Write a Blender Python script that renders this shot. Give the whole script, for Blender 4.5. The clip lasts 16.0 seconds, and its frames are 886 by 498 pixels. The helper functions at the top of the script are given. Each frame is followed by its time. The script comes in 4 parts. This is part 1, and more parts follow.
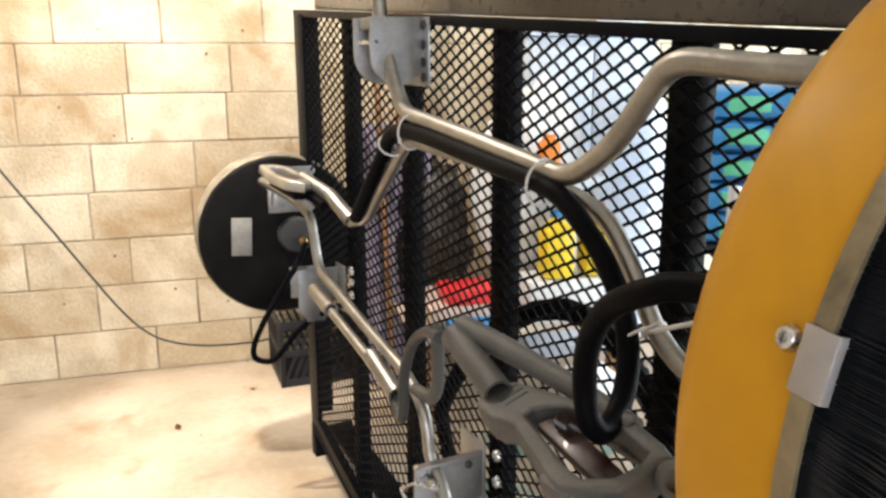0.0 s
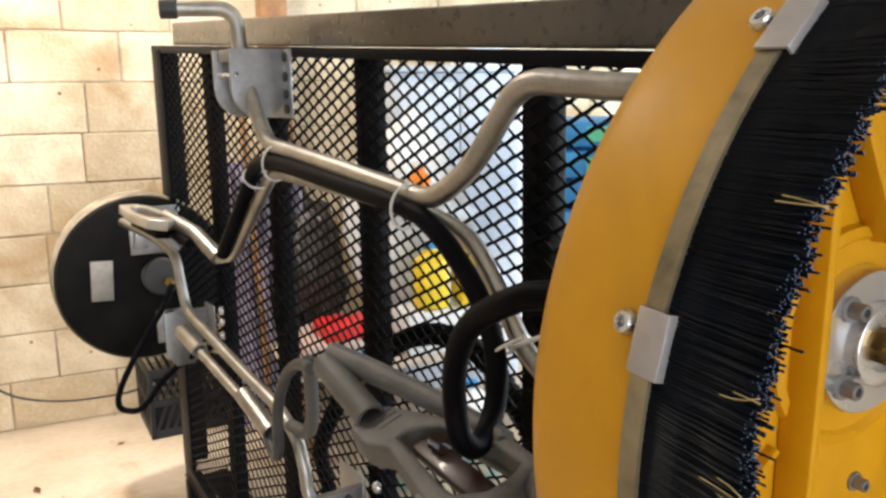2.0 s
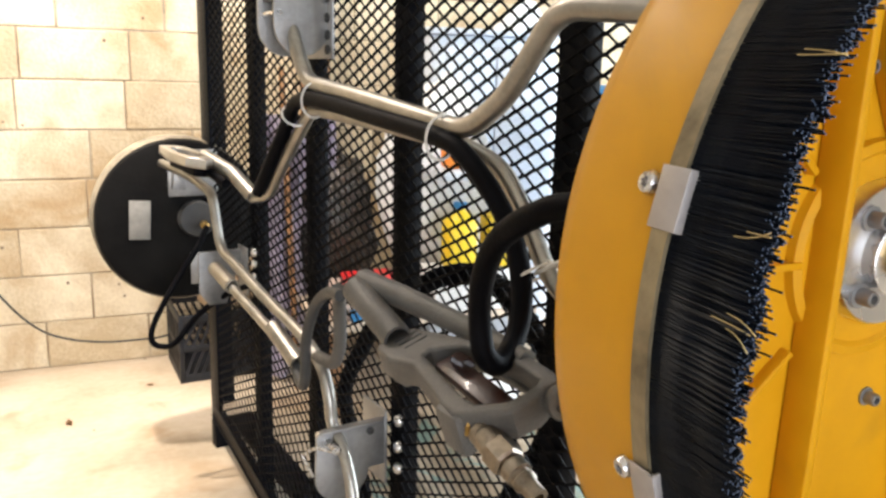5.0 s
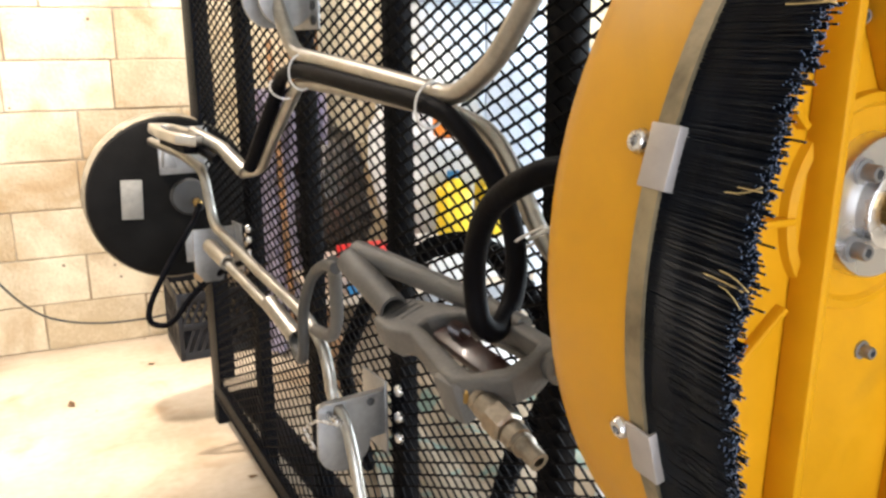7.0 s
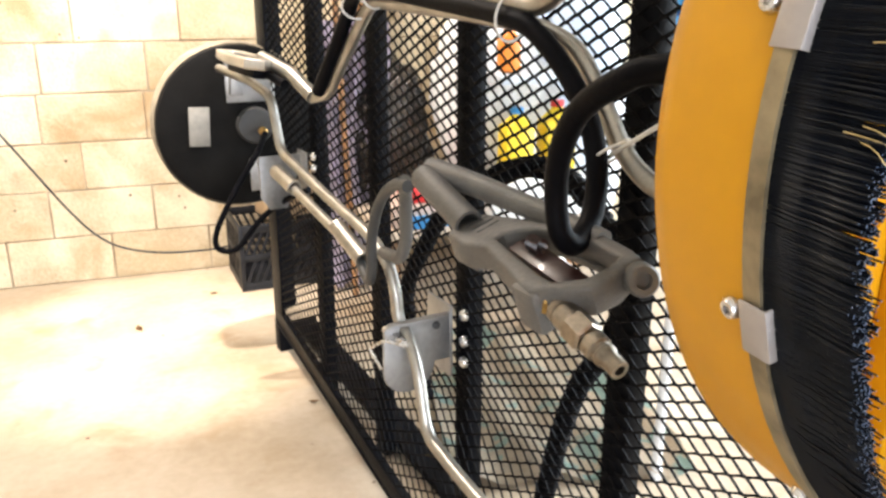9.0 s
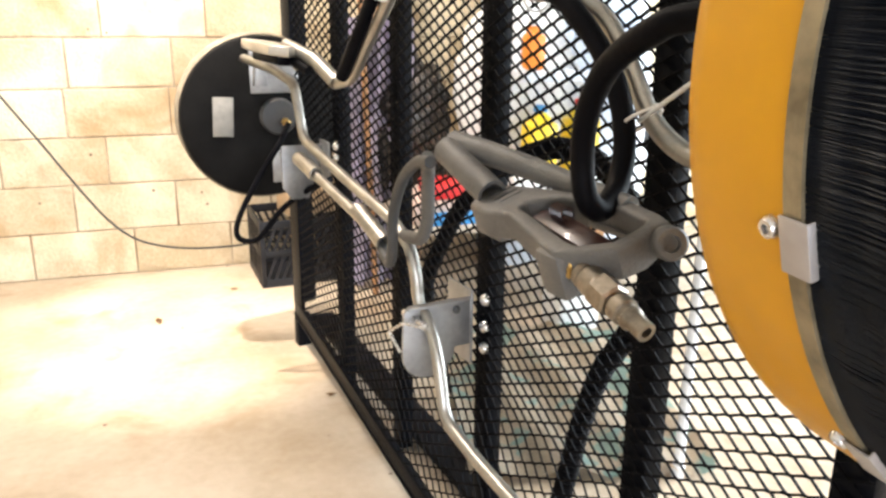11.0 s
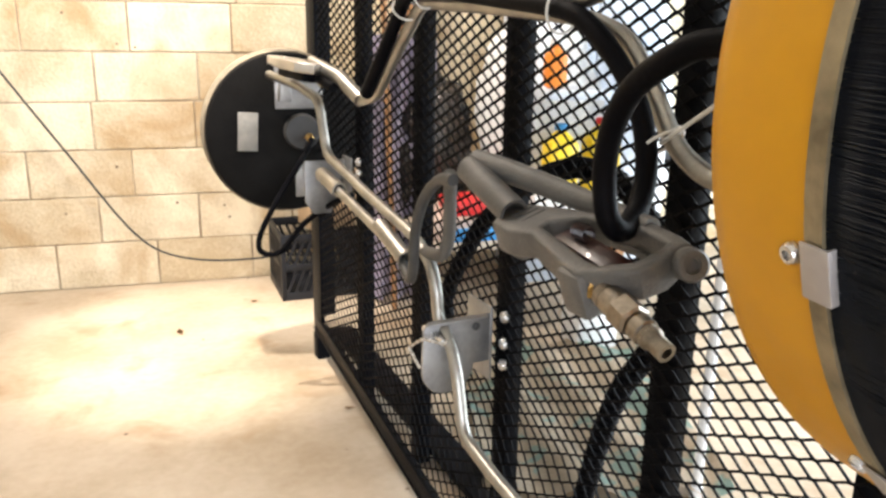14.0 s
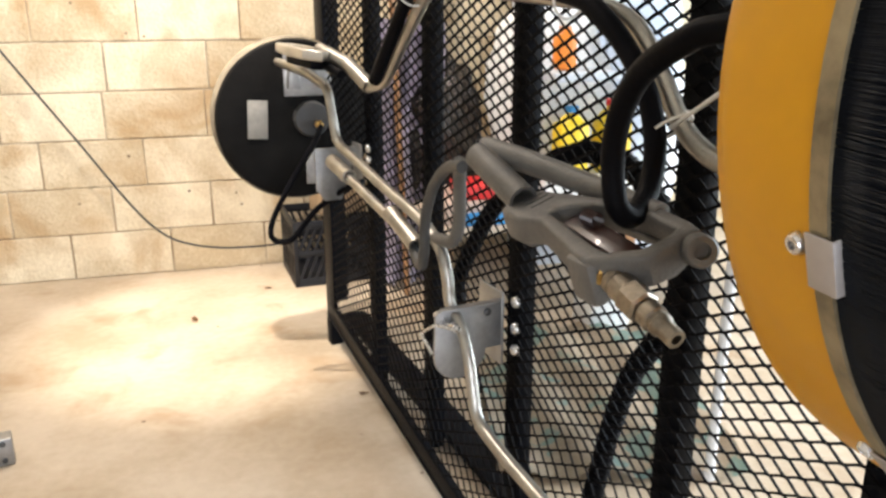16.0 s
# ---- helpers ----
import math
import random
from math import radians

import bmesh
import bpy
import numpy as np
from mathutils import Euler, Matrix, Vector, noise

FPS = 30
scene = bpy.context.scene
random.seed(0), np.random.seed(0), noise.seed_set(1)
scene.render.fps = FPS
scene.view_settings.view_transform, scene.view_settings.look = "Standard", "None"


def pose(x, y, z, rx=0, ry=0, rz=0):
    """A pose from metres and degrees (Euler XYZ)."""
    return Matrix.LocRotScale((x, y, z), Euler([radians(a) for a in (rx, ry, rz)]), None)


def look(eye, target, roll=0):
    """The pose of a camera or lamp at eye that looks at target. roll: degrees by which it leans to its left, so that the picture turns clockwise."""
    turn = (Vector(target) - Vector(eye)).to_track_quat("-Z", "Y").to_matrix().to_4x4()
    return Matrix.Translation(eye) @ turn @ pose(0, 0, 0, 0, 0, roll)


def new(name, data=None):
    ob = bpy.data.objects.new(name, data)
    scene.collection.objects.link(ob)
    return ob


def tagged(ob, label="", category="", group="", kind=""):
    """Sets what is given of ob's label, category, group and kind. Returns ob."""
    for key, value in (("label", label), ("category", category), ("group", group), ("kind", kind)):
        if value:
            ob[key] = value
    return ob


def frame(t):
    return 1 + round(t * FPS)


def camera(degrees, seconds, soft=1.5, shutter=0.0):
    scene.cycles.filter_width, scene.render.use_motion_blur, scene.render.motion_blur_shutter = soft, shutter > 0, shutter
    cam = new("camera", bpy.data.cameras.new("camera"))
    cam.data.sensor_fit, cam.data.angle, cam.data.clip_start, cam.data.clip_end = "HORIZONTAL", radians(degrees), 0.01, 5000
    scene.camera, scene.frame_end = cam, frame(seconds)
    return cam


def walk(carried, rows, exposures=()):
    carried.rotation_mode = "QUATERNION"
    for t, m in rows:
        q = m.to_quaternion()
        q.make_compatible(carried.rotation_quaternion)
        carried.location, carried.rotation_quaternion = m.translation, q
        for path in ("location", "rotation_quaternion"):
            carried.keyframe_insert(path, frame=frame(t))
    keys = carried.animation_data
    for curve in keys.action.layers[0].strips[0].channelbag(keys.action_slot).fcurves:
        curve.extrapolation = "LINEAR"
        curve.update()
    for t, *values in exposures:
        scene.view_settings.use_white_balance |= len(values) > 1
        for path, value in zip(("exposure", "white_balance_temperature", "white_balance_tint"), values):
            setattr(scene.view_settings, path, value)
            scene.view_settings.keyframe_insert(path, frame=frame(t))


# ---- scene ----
cam = camera(57.4, 16.0, soft=2.7)
PATH = [
    (0, (0.453, 0.437, 1.321), (0.991, 2.307, 0.859), -0.3),
    (0.5, (0.519, 0.426, 1.325), (1.084, 2.303, 0.931), -0.3),
    (0.6, (0.517, 0.42, 1.306), (1.091, 2.3, 0.935), -0.2),
    (1, (0.496, 0.435, 1.32), (1.068, 2.313, 0.937), -0.5),
    (1.5, (0.495, 0.465, 1.297), (1.201, 2.291, 0.89), -0.1),
    (2, (0.467, 0.424, 1.3), (1.291, 2.208, 0.93), -1.0),
    (2.5, (0.463, 0.401, 1.282), (1.271, 2.194, 0.918), -1.4),
    (3, (0.452, 0.392, 1.247), (1.258, 2.181, 0.86), 0.9),
    (3.5, (0.446, 0.378, 1.248), (1.246, 2.168, 0.856), 2.4),
    (4, (0.441, 0.382, 1.232), (1.225, 2.176, 0.825), 2.5),
    (6.3, (0.467, 0.386, 1.244), (1.232, 2.18, 0.799), -1.8),
    (6.5, (0.47, 0.386, 1.246), (1.241, 2.173, 0.786), -2.2),
    (7, (0.452, 0.388, 1.23), (1.211, 2.173, 0.739), -0.5),
    (7.5, (0.423, 0.404, 1.19), (1.132, 2.193, 0.647), 1.6),
    (8, (0.419, 0.401, 1.19), (1.077, 2.199, 0.614), 1.0),
    (8.5, (0.417, 0.395, 1.188), (1.053, 2.195, 0.591), 0.3),
    (8.7, (0.416, 0.396, 1.186), (1.052, 2.191, 0.577), 0.1),
    (11, (0.413, 0.397, 1.114), (1.001, 2.221, 0.54), 0.5),
    (11.5, (0.413, 0.398, 1.128), (0.978, 2.225, 0.544), 0.7),
    (12, (0.412, 0.389, 1.129), (0.972, 2.218, 0.544), 0.1),
    (12.5, (0.415, 0.391, 1.126), (0.968, 2.22, 0.536), -0.2),
    (13, (0.41, 0.393, 1.119), (0.962, 2.222, 0.529), 0.2),
    (13.5, (0.409, 0.393, 1.117), (0.961, 2.229, 0.545), 0.7),
    (14, (0.404, 0.387, 1.121), (0.952, 2.234, 0.582), 1.0),
    (14.5, (0.403, 0.39, 1.124), (0.932, 2.234, 0.555), 0.1),
    (15, (0.403, 0.39, 1.123), (0.913, 2.225, 0.512), -0.0),
    (15.5, (0.403, 0.386, 1.127), (0.913, 2.226, 0.53), 0.2),
    (16, (0.407, 0.384, 1.13), (0.922, 2.227, 0.549), -0.1),
]
walk(cam, [(t, look(eye, target, roll)) for t, eye, target, roll in PATH], exposures=[(0.0, -0.42), (1.0, -0.54), (2.5, -0.48), (3.5, -0.22), (4.2, -0.22), (6.5, -0.12), (8.5, 0.22), (11.0, 0.24), (12.5, 0.06), (14.5, -0.12), (16.0, -0.24)])

# ---- light ----
world = bpy.data.worlds.new("sky")
scene.world = world
world.use_nodes = True
wn = world.node_tree
sky = wn.nodes.new("ShaderNodeTexSky")
sky.sky_type, sky.sun_disc = "NISHITA", False
sky.sun_elevation, sky.sun_rotation = radians(36), radians(105)
wn.links.new(sky.outputs[0], wn.nodes["Background"].inputs[0])
wn.nodes["Background"].inputs[1].default_value = 0.12


def lamp(name, kind, power, colour, m, size=None, size_y=None):
    d = bpy.data.lights.new(name, kind)
    d.energy, d.color = power, colour
    if kind == "AREA":
        d.shape, d.size, d.size_y = "RECTANGLE", size, size_y
    elif kind == "SUN":
        d.angle = size
    ob = new(name, d)
    ob.matrix_world = m
    return ob


# daylight through the roller door opening, and the warm shop lamp on the ceiling
lamp("sun", "SUN", 2.2, (1.0, 0.95, 0.90), look((8.5, -0.10, 5.65), (1.0, 1.9, 0)), radians(0.6))
lamp("door_daylight", "AREA", 330, (0.80, 0.90, 1.0), look((4.46, 1.65, 1.25), (1.0, 1.75, 1.2)), 3.2, 2.3)
lamp("rear_daylight", "AREA", 155, (0.87, 0.91, 1.0), look((0.35, -2.46, 1.25), (0.35, 2.0, 1.2)), 3.0, 2.3)
lamp("shop_lamp", "AREA", 80, (1.0, 0.88, 0.77), look((0.15, 2.95, 2.72), (0.15, 3.9, 0.75)), 0.9, 0.3)
# added spot: its cone makes the bright floor patch and the soft edge
added_hood = lamp("added_floor_spot", "SPOT", 600, (1.0, 0.90, 0.79), look((0.0, 2.50, 2.70), (0.38, 3.22, 0)))
added_hood.data.spot_size, added_hood.data.spot_blend, added_hood.data.shadow_soft_size = radians(33), 0.75, 0.05


# ---- materials ----
def mat(name, base, rough=0.5, metal=0.0, vary=0.12, scale=8.0, fine=60.0, bump=0.1, dark=None, spec=0.5, coat=0.0, piece=0.0, trans=0.0, world=False, stain=None, pits=None):
    m = bpy.data.materials.new(name)
    m.use_nodes = True
    t = m.node_tree
    b = t.nodes["Principled BSDF"]
    N, L = t.nodes.new, t.links.new
    tc = N("ShaderNodeTexCoord")
    where = N("ShaderNodeNewGeometry").outputs["Position"] if world else tc.outputs["Object"]
    big, small = N("ShaderNodeTexNoise"), N("ShaderNodeTexNoise")
    for n, s in ((big, scale), (small, fine)):
        n.inputs["Scale"].default_value, n.inputs["Detail"].default_value = s, 5
        L(where, n.inputs["Vector"])
    ramp = N("ShaderNodeValToRGB")
    d = dark or [c * (1 - 2.2 * vary) for c in base]
    ramp.color_ramp.elements[0].position, ramp.color_ramp.elements[1].position = 0.3, 0.68
    ramp.color_ramp.elements[0].color, ramp.color_ramp.elements[1].color = (*d, 1), (*base, 1)
    mix = N("ShaderNodeMath")
    mix.operation = "MULTIPLY_ADD"
    L(small.outputs[0], mix.inputs[0])
    mix.inputs[1].default_value = 0.35
    sub = N("ShaderNodeMath")
    sub.operation = "MULTIPLY_ADD"
    L(big.outputs[0], sub.inputs[0])
    sub.inputs[1].default_value, sub.inputs[2].default_value = 1.0, -0.17
    L(sub.outputs[0], mix.inputs[2])
    last = mix
    if piece:
        info = N("ShaderNodeObjectInfo")
        p = N("ShaderNodeMath")
        p.operation = "MULTIPLY_ADD"
        L(info.outputs["Random"], p.inputs[0])
        p.inputs[1].default_value = piece
        q = N("ShaderNodeMath")
        q.operation = "SUBTRACT"
        L(mix.outputs[0], q.inputs[0])
        q.inputs[1].default_value = piece / 2
        L(q.outputs[0], p.inputs[2])
        last = p
    L(last.outputs[0], ramp.inputs[0])
    colour = ramp.outputs[0]
    # stains: (colour, scale, from, to, strength); pits: (colour, scale, size)
    for kind, spec_ in (("stain", stain), ("pit", pits)):
        if not spec_:
            continue
        tx = N("ShaderNodeTexNoise" if kind == "stain" else "ShaderNodeTexVoronoi")
        tx.inputs["Scale"].default_value = spec_[1]
        L(where, tx.inputs["Vector"])
        mr, mx = N("ShaderNodeMapRange"), N("ShaderNodeMixRGB")
        mr.interpolation_type = "SMOOTHSTEP"
        if kind == "stain":
            tx.inputs["Detail"].default_value, tx.inputs["Distortion"].default_value = 7, 0.6
            mr.inputs[1].default_value, mr.inputs[2].default_value, mr.inputs[4].default_value = spec_[2], spec_[3], spec_[4]
        else:
            tx.inputs["Randomness"].default_value = 1.0
            mr.inputs[1].default_value, mr.inputs[2].default_value = spec_[2], spec_[2] * 0.5
        L(tx.outputs[0], mr.inputs[0])
        L(mr.outputs[0], mx.inputs[0])
        L(colour, mx.inputs[1])
        mx.inputs[2].default_value = (*spec_[0], 1)
        colour = mx.outputs[0]
    L(colour, b.inputs["Base Color"])
    rr = N("ShaderNodeMapRange")
    rr.inputs[3].default_value, rr.inputs[4].default_value = max(rough - 0.12, 0.03), min(rough + 0.12, 1)
    L(small.outputs[0], rr.inputs[0])
    L(rr.outputs[0], b.inputs["Roughness"])
    b.inputs["Metallic"].default_value = metal
    b.inputs["Specular IOR Level"].default_value = spec
    b.inputs["Coat Weight"].default_value = coat
    b.inputs["Transmission Weight"].default_value = trans
    if bump:
        bp = N("ShaderNodeBump")
        bp.inputs["Strength"].default_value, bp.inputs["Distance"].default_value = bump, 0.01
        L(small.outputs[0], bp.inputs["Height"])
        L(bp.outputs[0], b.inputs["Normal"])
    return m


M_BLOCK = mat("block_paint", (0.76, 0.67, 0.50), 0.75, vary=0.16, scale=4.5, fine=70, bump=0.5, dark=(0.50, 0.40, 0.26), piece=0.32, world=True, stain=((0.40, 0.25, 0.11), 3.2, 0.50, 0.72, 0.75), pits=((0.16, 0.11, 0.07), 9.0, 0.085))
M_MORTAR = mat("mortar", (0.52, 0.43, 0.31), 0.9, vary=0.25, scale=7, fine=120, bump=0.5, world=True, stain=((0.22, 0.15, 0.09), 2.6, 0.46, 0.62, 0.9))
M_FLOOR = mat("concrete", (0.53, 0.45, 0.355), 0.62, vary=0.2, scale=2.6, fine=34, bump=0.15, dark=(0.37, 0.29, 0.20), world=True, stain=((0.30, 0.19, 0.10), 4.5, 0.52, 0.75, 0.6), pits=((0.14, 0.09, 0.06), 6.0, 0.05))
M_PLAIN = mat("wall_paint", (0.68, 0.64, 0.56), 0.85, vary=0.08, scale=2, fine=30, bump=0.1)
M_BLACK = mat("black_powder_coat", (0.0045, 0.005, 0.007), 0.45, vary=0.2, scale=12, fine=150, bump=0.12, spec=0.06)
M_MESH = mat("black_mesh_paint", (0.0035, 0.0035, 0.0045), 0.6, vary=0.2, scale=20, fine=200, bump=0.03, spec=0.05)
M_BRONZE = mat("dark_glossy_rail", (0.085, 0.062, 0.040), 0.30, vary=0.3, scale=5, fine=60, bump=0.03, coat=0.3)
M_ALU = mat("aluminium", (0.62, 0.60, 0.57), 0.36, 1.0, vary=0.15, scale=9, fine=110, bump=0.08)
M_TUBE = mat("brushed_tube", (0.46, 0.44, 0.40), 0.40, 1.0, vary=0.16, scale=14, fine=140, bump=0.08)
M_CAST = mat("grey_casting", (0.118, 0.114, 0.108), 0.5, 0.25, vary=0.16, scale=14, fine=220, bump=0.25)
M_ZINC = mat("zinc_plate", (0.38, 0.38, 0.38), 0.45, 0.8, vary=0.18, scale=12, fine=90, bump=0.1)
M_STEEL = mat("bright_steel", (0.72, 0.72, 0.73), 0.27, 1.0, vary=0.1, scale=20, fine=140, bump=0.03)
M_FLANGE = mat("turned_steel", (0.78, 0.78, 0.79), 0.30, 1.0, vary=0.04, scale=5, fine=9, bump=0.0)
M_PLUG = mat("worn_plated_steel", (0.36, 0.31, 0.25), 0.33, 1.0, vary=0.3, scale=25, fine=160, bump=0.06)
M_BRASS = mat("brass", (0.58, 0.38, 0.13), 0.30, 1.0, vary=0.15, scale=30, fine=160, bump=0.04)
M_YELLOW = mat("yellow_gelcoat", (0.61, 0.295, 0.006), 0.42, vary=0.07, scale=4, fine=30, bump=0.03, spec=0.25, dark=(0.50, 0.235, 0.004), stain=((0.26, 0.15, 0.02), 5.0, 0.58, 0.80, 0.6))
M_STRIP = mat("dull_strip", (0.33, 0.27, 0.17), 0.45, 0.6, vary=0.25, scale=20, fine=120, bump=0.1)
M_CLIP = mat("clip_plate", (0.46, 0.43, 0.42), 0.5, 0.6, vary=0.1, scale=16, fine=160, bump=0.06)
M_BRISTLE = mat("bristle", (0.004, 0.006, 0.011), 0.42, vary=0.25, scale=40, fine=300, bump=0.0, spec=0.18)
# paler cut ends; the blue of sky glints is painted into their colour
M_TIP = mat("cut_tip_sky_glint", (0.09, 0.125, 0.20), 0.4, vary=0.3, scale=300, fine=900, bump=0.0)
M_STRAW = mat("pale_bristle", (0.62, 0.46, 0.20), 0.5, vary=0.2, scale=30, fine=100, bump=0.0)
M_RUBBER = mat("black_rubber", (0.0035, 0.0035, 0.005), 0.5, vary=0.2, scale=20, fine=150, bump=0.1, spec=0.05)
M_GREYHOSE = mat("grey_hose", (0.045, 0.045, 0.045), 0.5, vary=0.15, scale=20, fine=150, bump=0.08)
M_DISC = mat("black_deck", (0.0075, 0.007, 0.0068), 0.65, vary=0.3, scale=9, fine=80, bump=0.1, spec=0.08)
M_SKIRT = mat("pale_skirt", (0.25, 0.21, 0.15), 0.75, vary=0.35, scale=14, fine=90, bump=0.4)
M_LABEL = mat("grey_label", (0.25, 0.235, 0.21), 0.5, vary=0.12, scale=30, fine=160, bump=0.02)
M_TRIGGER = mat("dark_red_trigger", (0.04, 0.012, 0.009), 0.35, vary=0.25, scale=20, fine=120, bump=0.04, coat=0.25)
M_ZIP = mat("white_nylon", (0.72, 0.72, 0.70), 0.4, vary=0.06, scale=30, fine=100, bump=0.02)
M_CRATE = mat("black_crate_plastic", (0.012, 0.013, 0.017), 0.5, vary=0.2, scale=12, fine=90, bump=0.06, spec=0.3)
M_WOOD = mat("timber", (0.42, 0.22, 0.10), 0.6, vary=0.25, scale=8, fine=60, bump=0.15)
M_BAG = mat("black_bag", (0.05, 0.040, 0.034), 0.25, vary=0.3, scale=18, fine=70, bump=0.6)
M_WHITE = mat("white_plastic", (0.80, 0.82, 0.84), 0.4, vary=0.06, scale=6, fine=40, bump=0.1)
M_GREYBOX = mat("blue_grey_plastic", (0.60, 0.66, 0.75), 0.5, vary=0.1, scale=6, fine=50, bump=0.05)
M_LAV = mat("lavender_sheet", (0.62, 0.58, 0.76), 0.4, vary=0.2, scale=10, fine=60, bump=0.2)
M_ORANGE = mat("orange_plastic", (0.85, 0.26, 0.03), 0.4, vary=0.08, scale=10, fine=60, bump=0.03)
M_LEMON = mat("yellow_plastic", (0.90, 0.66, 0.03), 0.4, vary=0.08, scale=10, fine=60, bump=0.03)
M_BLUE = mat("blue_plastic", (0.04, 0.26, 0.60), 0.4, vary=0.12, scale=10, fine=60, bump=0.08)
M_GREEN = mat("green_print", (0.12, 0.55, 0.34), 0.4, vary=0.12, scale=10, fine=60, bump=0.03)
M_RED = mat("red_plastic", (0.75, 0.03, 0.035), 0.35, vary=0.1, scale=10, fine=60, bump=0.03)
M_LEAF = mat("dry_leaf", (0.24, 0.13, 0.06), 0.8, vary=0.2, scale=60, fine=200, bump=0.1)
M_SACK = mat("printed_paper", (0.50, 0.42, 0.32), 0.7, vary=0.15, scale=5, fine=60, bump=0.2, stain=((0.10, 0.31, 0.31), 8.0, 0.54, 0.60, 0.6))
M_PINK = mat("pinkish_card", (0.62, 0.48, 0.42), 0.7, vary=0.12, scale=8, fine=80, bump=0.08)
M_CARD = mat("cardboard", (0.45, 0.32, 0.20), 0.8, vary=0.12, scale=8, fine=80, bump=0.08)


# ---- mesh helpers ----
def link(name, bm, material, parent=None, label="", smooth=True):
    bmesh.ops.recalc_face_normals(bm, faces=bm.faces)
    if smooth:
        for f in bm.faces:
            f.smooth = True
        for e in bm.edges:
            e.smooth = len(e.link_faces) == 2 and e.calc_face_angle(0) < radians(38)
    me = bpy.data.meshes.new(name)
    bm.to_mesh(me)
    bm.free()
    me.materials.append(material)
    ob = new(name, me)
    if parent:
        ob.parent = parent
    return tagged(ob, label=label)


part = link


def thing(name, label, category, group="", kind="", m=None):
    ob = new(name)
    ob.empty_display_size = 0.05
    if m is not None:
        ob.matrix_world = m
    return tagged(ob, label, category, group, kind)


def add_box(bm, lo, hi, bevel=0.0, m=None):
    r = bmesh.ops.create_cube(bm, size=1.0)
    vs = r["verts"]
    c = [(a + b) / 2 for a, b in zip(lo, hi)]
    d = [abs(b - a) for a, b in zip(lo, hi)]
    for v in vs:
        v.co = Vector((c[0] + v.co.x * d[0], c[1] + v.co.y * d[1], c[2] + v.co.z * d[2]))
    if bevel:
        es = list({e for v in vs for e in v.link_edges})
        vs = list({v for f in bmesh.ops.bevel(bm, geom=es, offset=bevel, segments=2, affect="EDGES", profile=0.5)["faces"] for v in f.verts} | {v for v in vs if v.is_valid})
    if m is not None:
        for v in vs:
            v.co = m @ v.co
    return bm


def box(lo, hi, bevel=0.0, m=None):
    return add_box(bmesh.new(), lo, hi, bevel, m)


def fillet(pts, rad, k=6):
    """A polyline with its corners rounded."""
    P = [Vector(p) for p in pts]
    out = [P[0]]
    for a, b, c in zip(P, P[1:], P[2:]):
        r = min(rad, (a - b).length * 0.45, (c - b).length * 0.45)
        u, v = b + (a - b).normalized() * r, b + (c - b).normalized() * r
        for i in range(k + 1):
            f = i / k
            out.append(u * (1 - f) ** 2 + b * 2 * f * (1 - f) + v * f * f)
    return out + [P[-1]]


def spline(pts, k=8):
    """A smooth curve through the points."""
    P = [Vector(p) for p in pts]
    P = [P[0] * 2 - P[1]] + P + [P[-1] * 2 - P[-2]]
    out = []
    for i in range(1, len(P) - 2):
        for j in range(k):
            f = j / k
            out.append(0.5 * (2 * P[i] + (P[i + 1] - P[i - 1]) * f + (2 * P[i - 1] - 5 * P[i] + 4 * P[i + 1] - P[i + 2]) * f * f + (3 * P[i] - P[i - 1] - 3 * P[i + 1] + P[i + 2]) * f ** 3))
    return out + [P[-2]]


def add_tube(bm, path, r, n=14, cap=True, radius=None, wall=0.0):
    path = [Vector(p) for p in path]
    t = (path[1] - path[0]).normalized()
    x = t.orthogonal().normalized()
    rings = []
    for i, p in enumerate(path):
        t2 = (path[min(i + 1, len(path) - 1)] - path[max(i - 1, 0)]).normalized()
        x = (x - t2 * x.dot(t2)).normalized()
        y = t2.cross(x)
        rr = radius(i / (len(path) - 1)) if radius else r
        rings.append([bm.verts.new(p + x * rr * math.cos(2 * math.pi * k / n) + y * rr * math.sin(2 * math.pi * k / n)) for k in range(n)])
    for a, b in zip(rings, rings[1:]):
        for k in range(n):
            bm.faces.new((a[k], a[(k + 1) % n], b[(k + 1) % n], b[k]))
    if cap:
        for ring, sgn in ((rings[0], -1), (rings[-1], 1)):
            if wall:
                c = sum((v.co for v in ring), Vector()) / n
                inner = [bm.verts.new(c + (v.co - c) * (1 - wall)) for v in ring]
                q = path[0] - path[1] if sgn < 0 else path[-1] - path[-2]
                deep = [bm.verts.new(v.co - q.normalized() * r * 1.6) for v in inner]
                for k in range(n):
                    bm.faces.new((ring[k], ring[(k + 1) % n], inner[(k + 1) % n], inner[k]))
                    bm.faces.new((inner[k], inner[(k + 1) % n], deep[(k + 1) % n], deep[k]))
                bm.faces.new(deep)
            else:
                bm.faces.new(ring)
    return bm


def tube(path, r, n=14, **kw):
    return add_tube(bmesh.new(), path, r, n, **kw)


def lathe(profile, n=48, m=None, closed=False, bm=None):
    """Turn (radius, height) pairs round the local z axis."""
    bm = bm or bmesh.new()
    rings = []
    for r, z in profile:
        ring = [bm.verts.new((m or Matrix()) @ Vector((r * math.cos(2 * math.pi * k / n), r * math.sin(2 * math.pi * k / n), z))) for k in range(n)]
        rings.append(ring)
    pairs = list(zip(rings, rings[1:])) + ([(rings[-1], rings[0])] if closed else [])
    for a, b in pairs:
        for k in range(n):
            bm.faces.new((a[k], a[(k + 1) % n], b[(k + 1) % n], b[k]))
    if not closed:
        bm.faces.new(rings[0])
        bm.faces.new(rings[-1])
    return bm


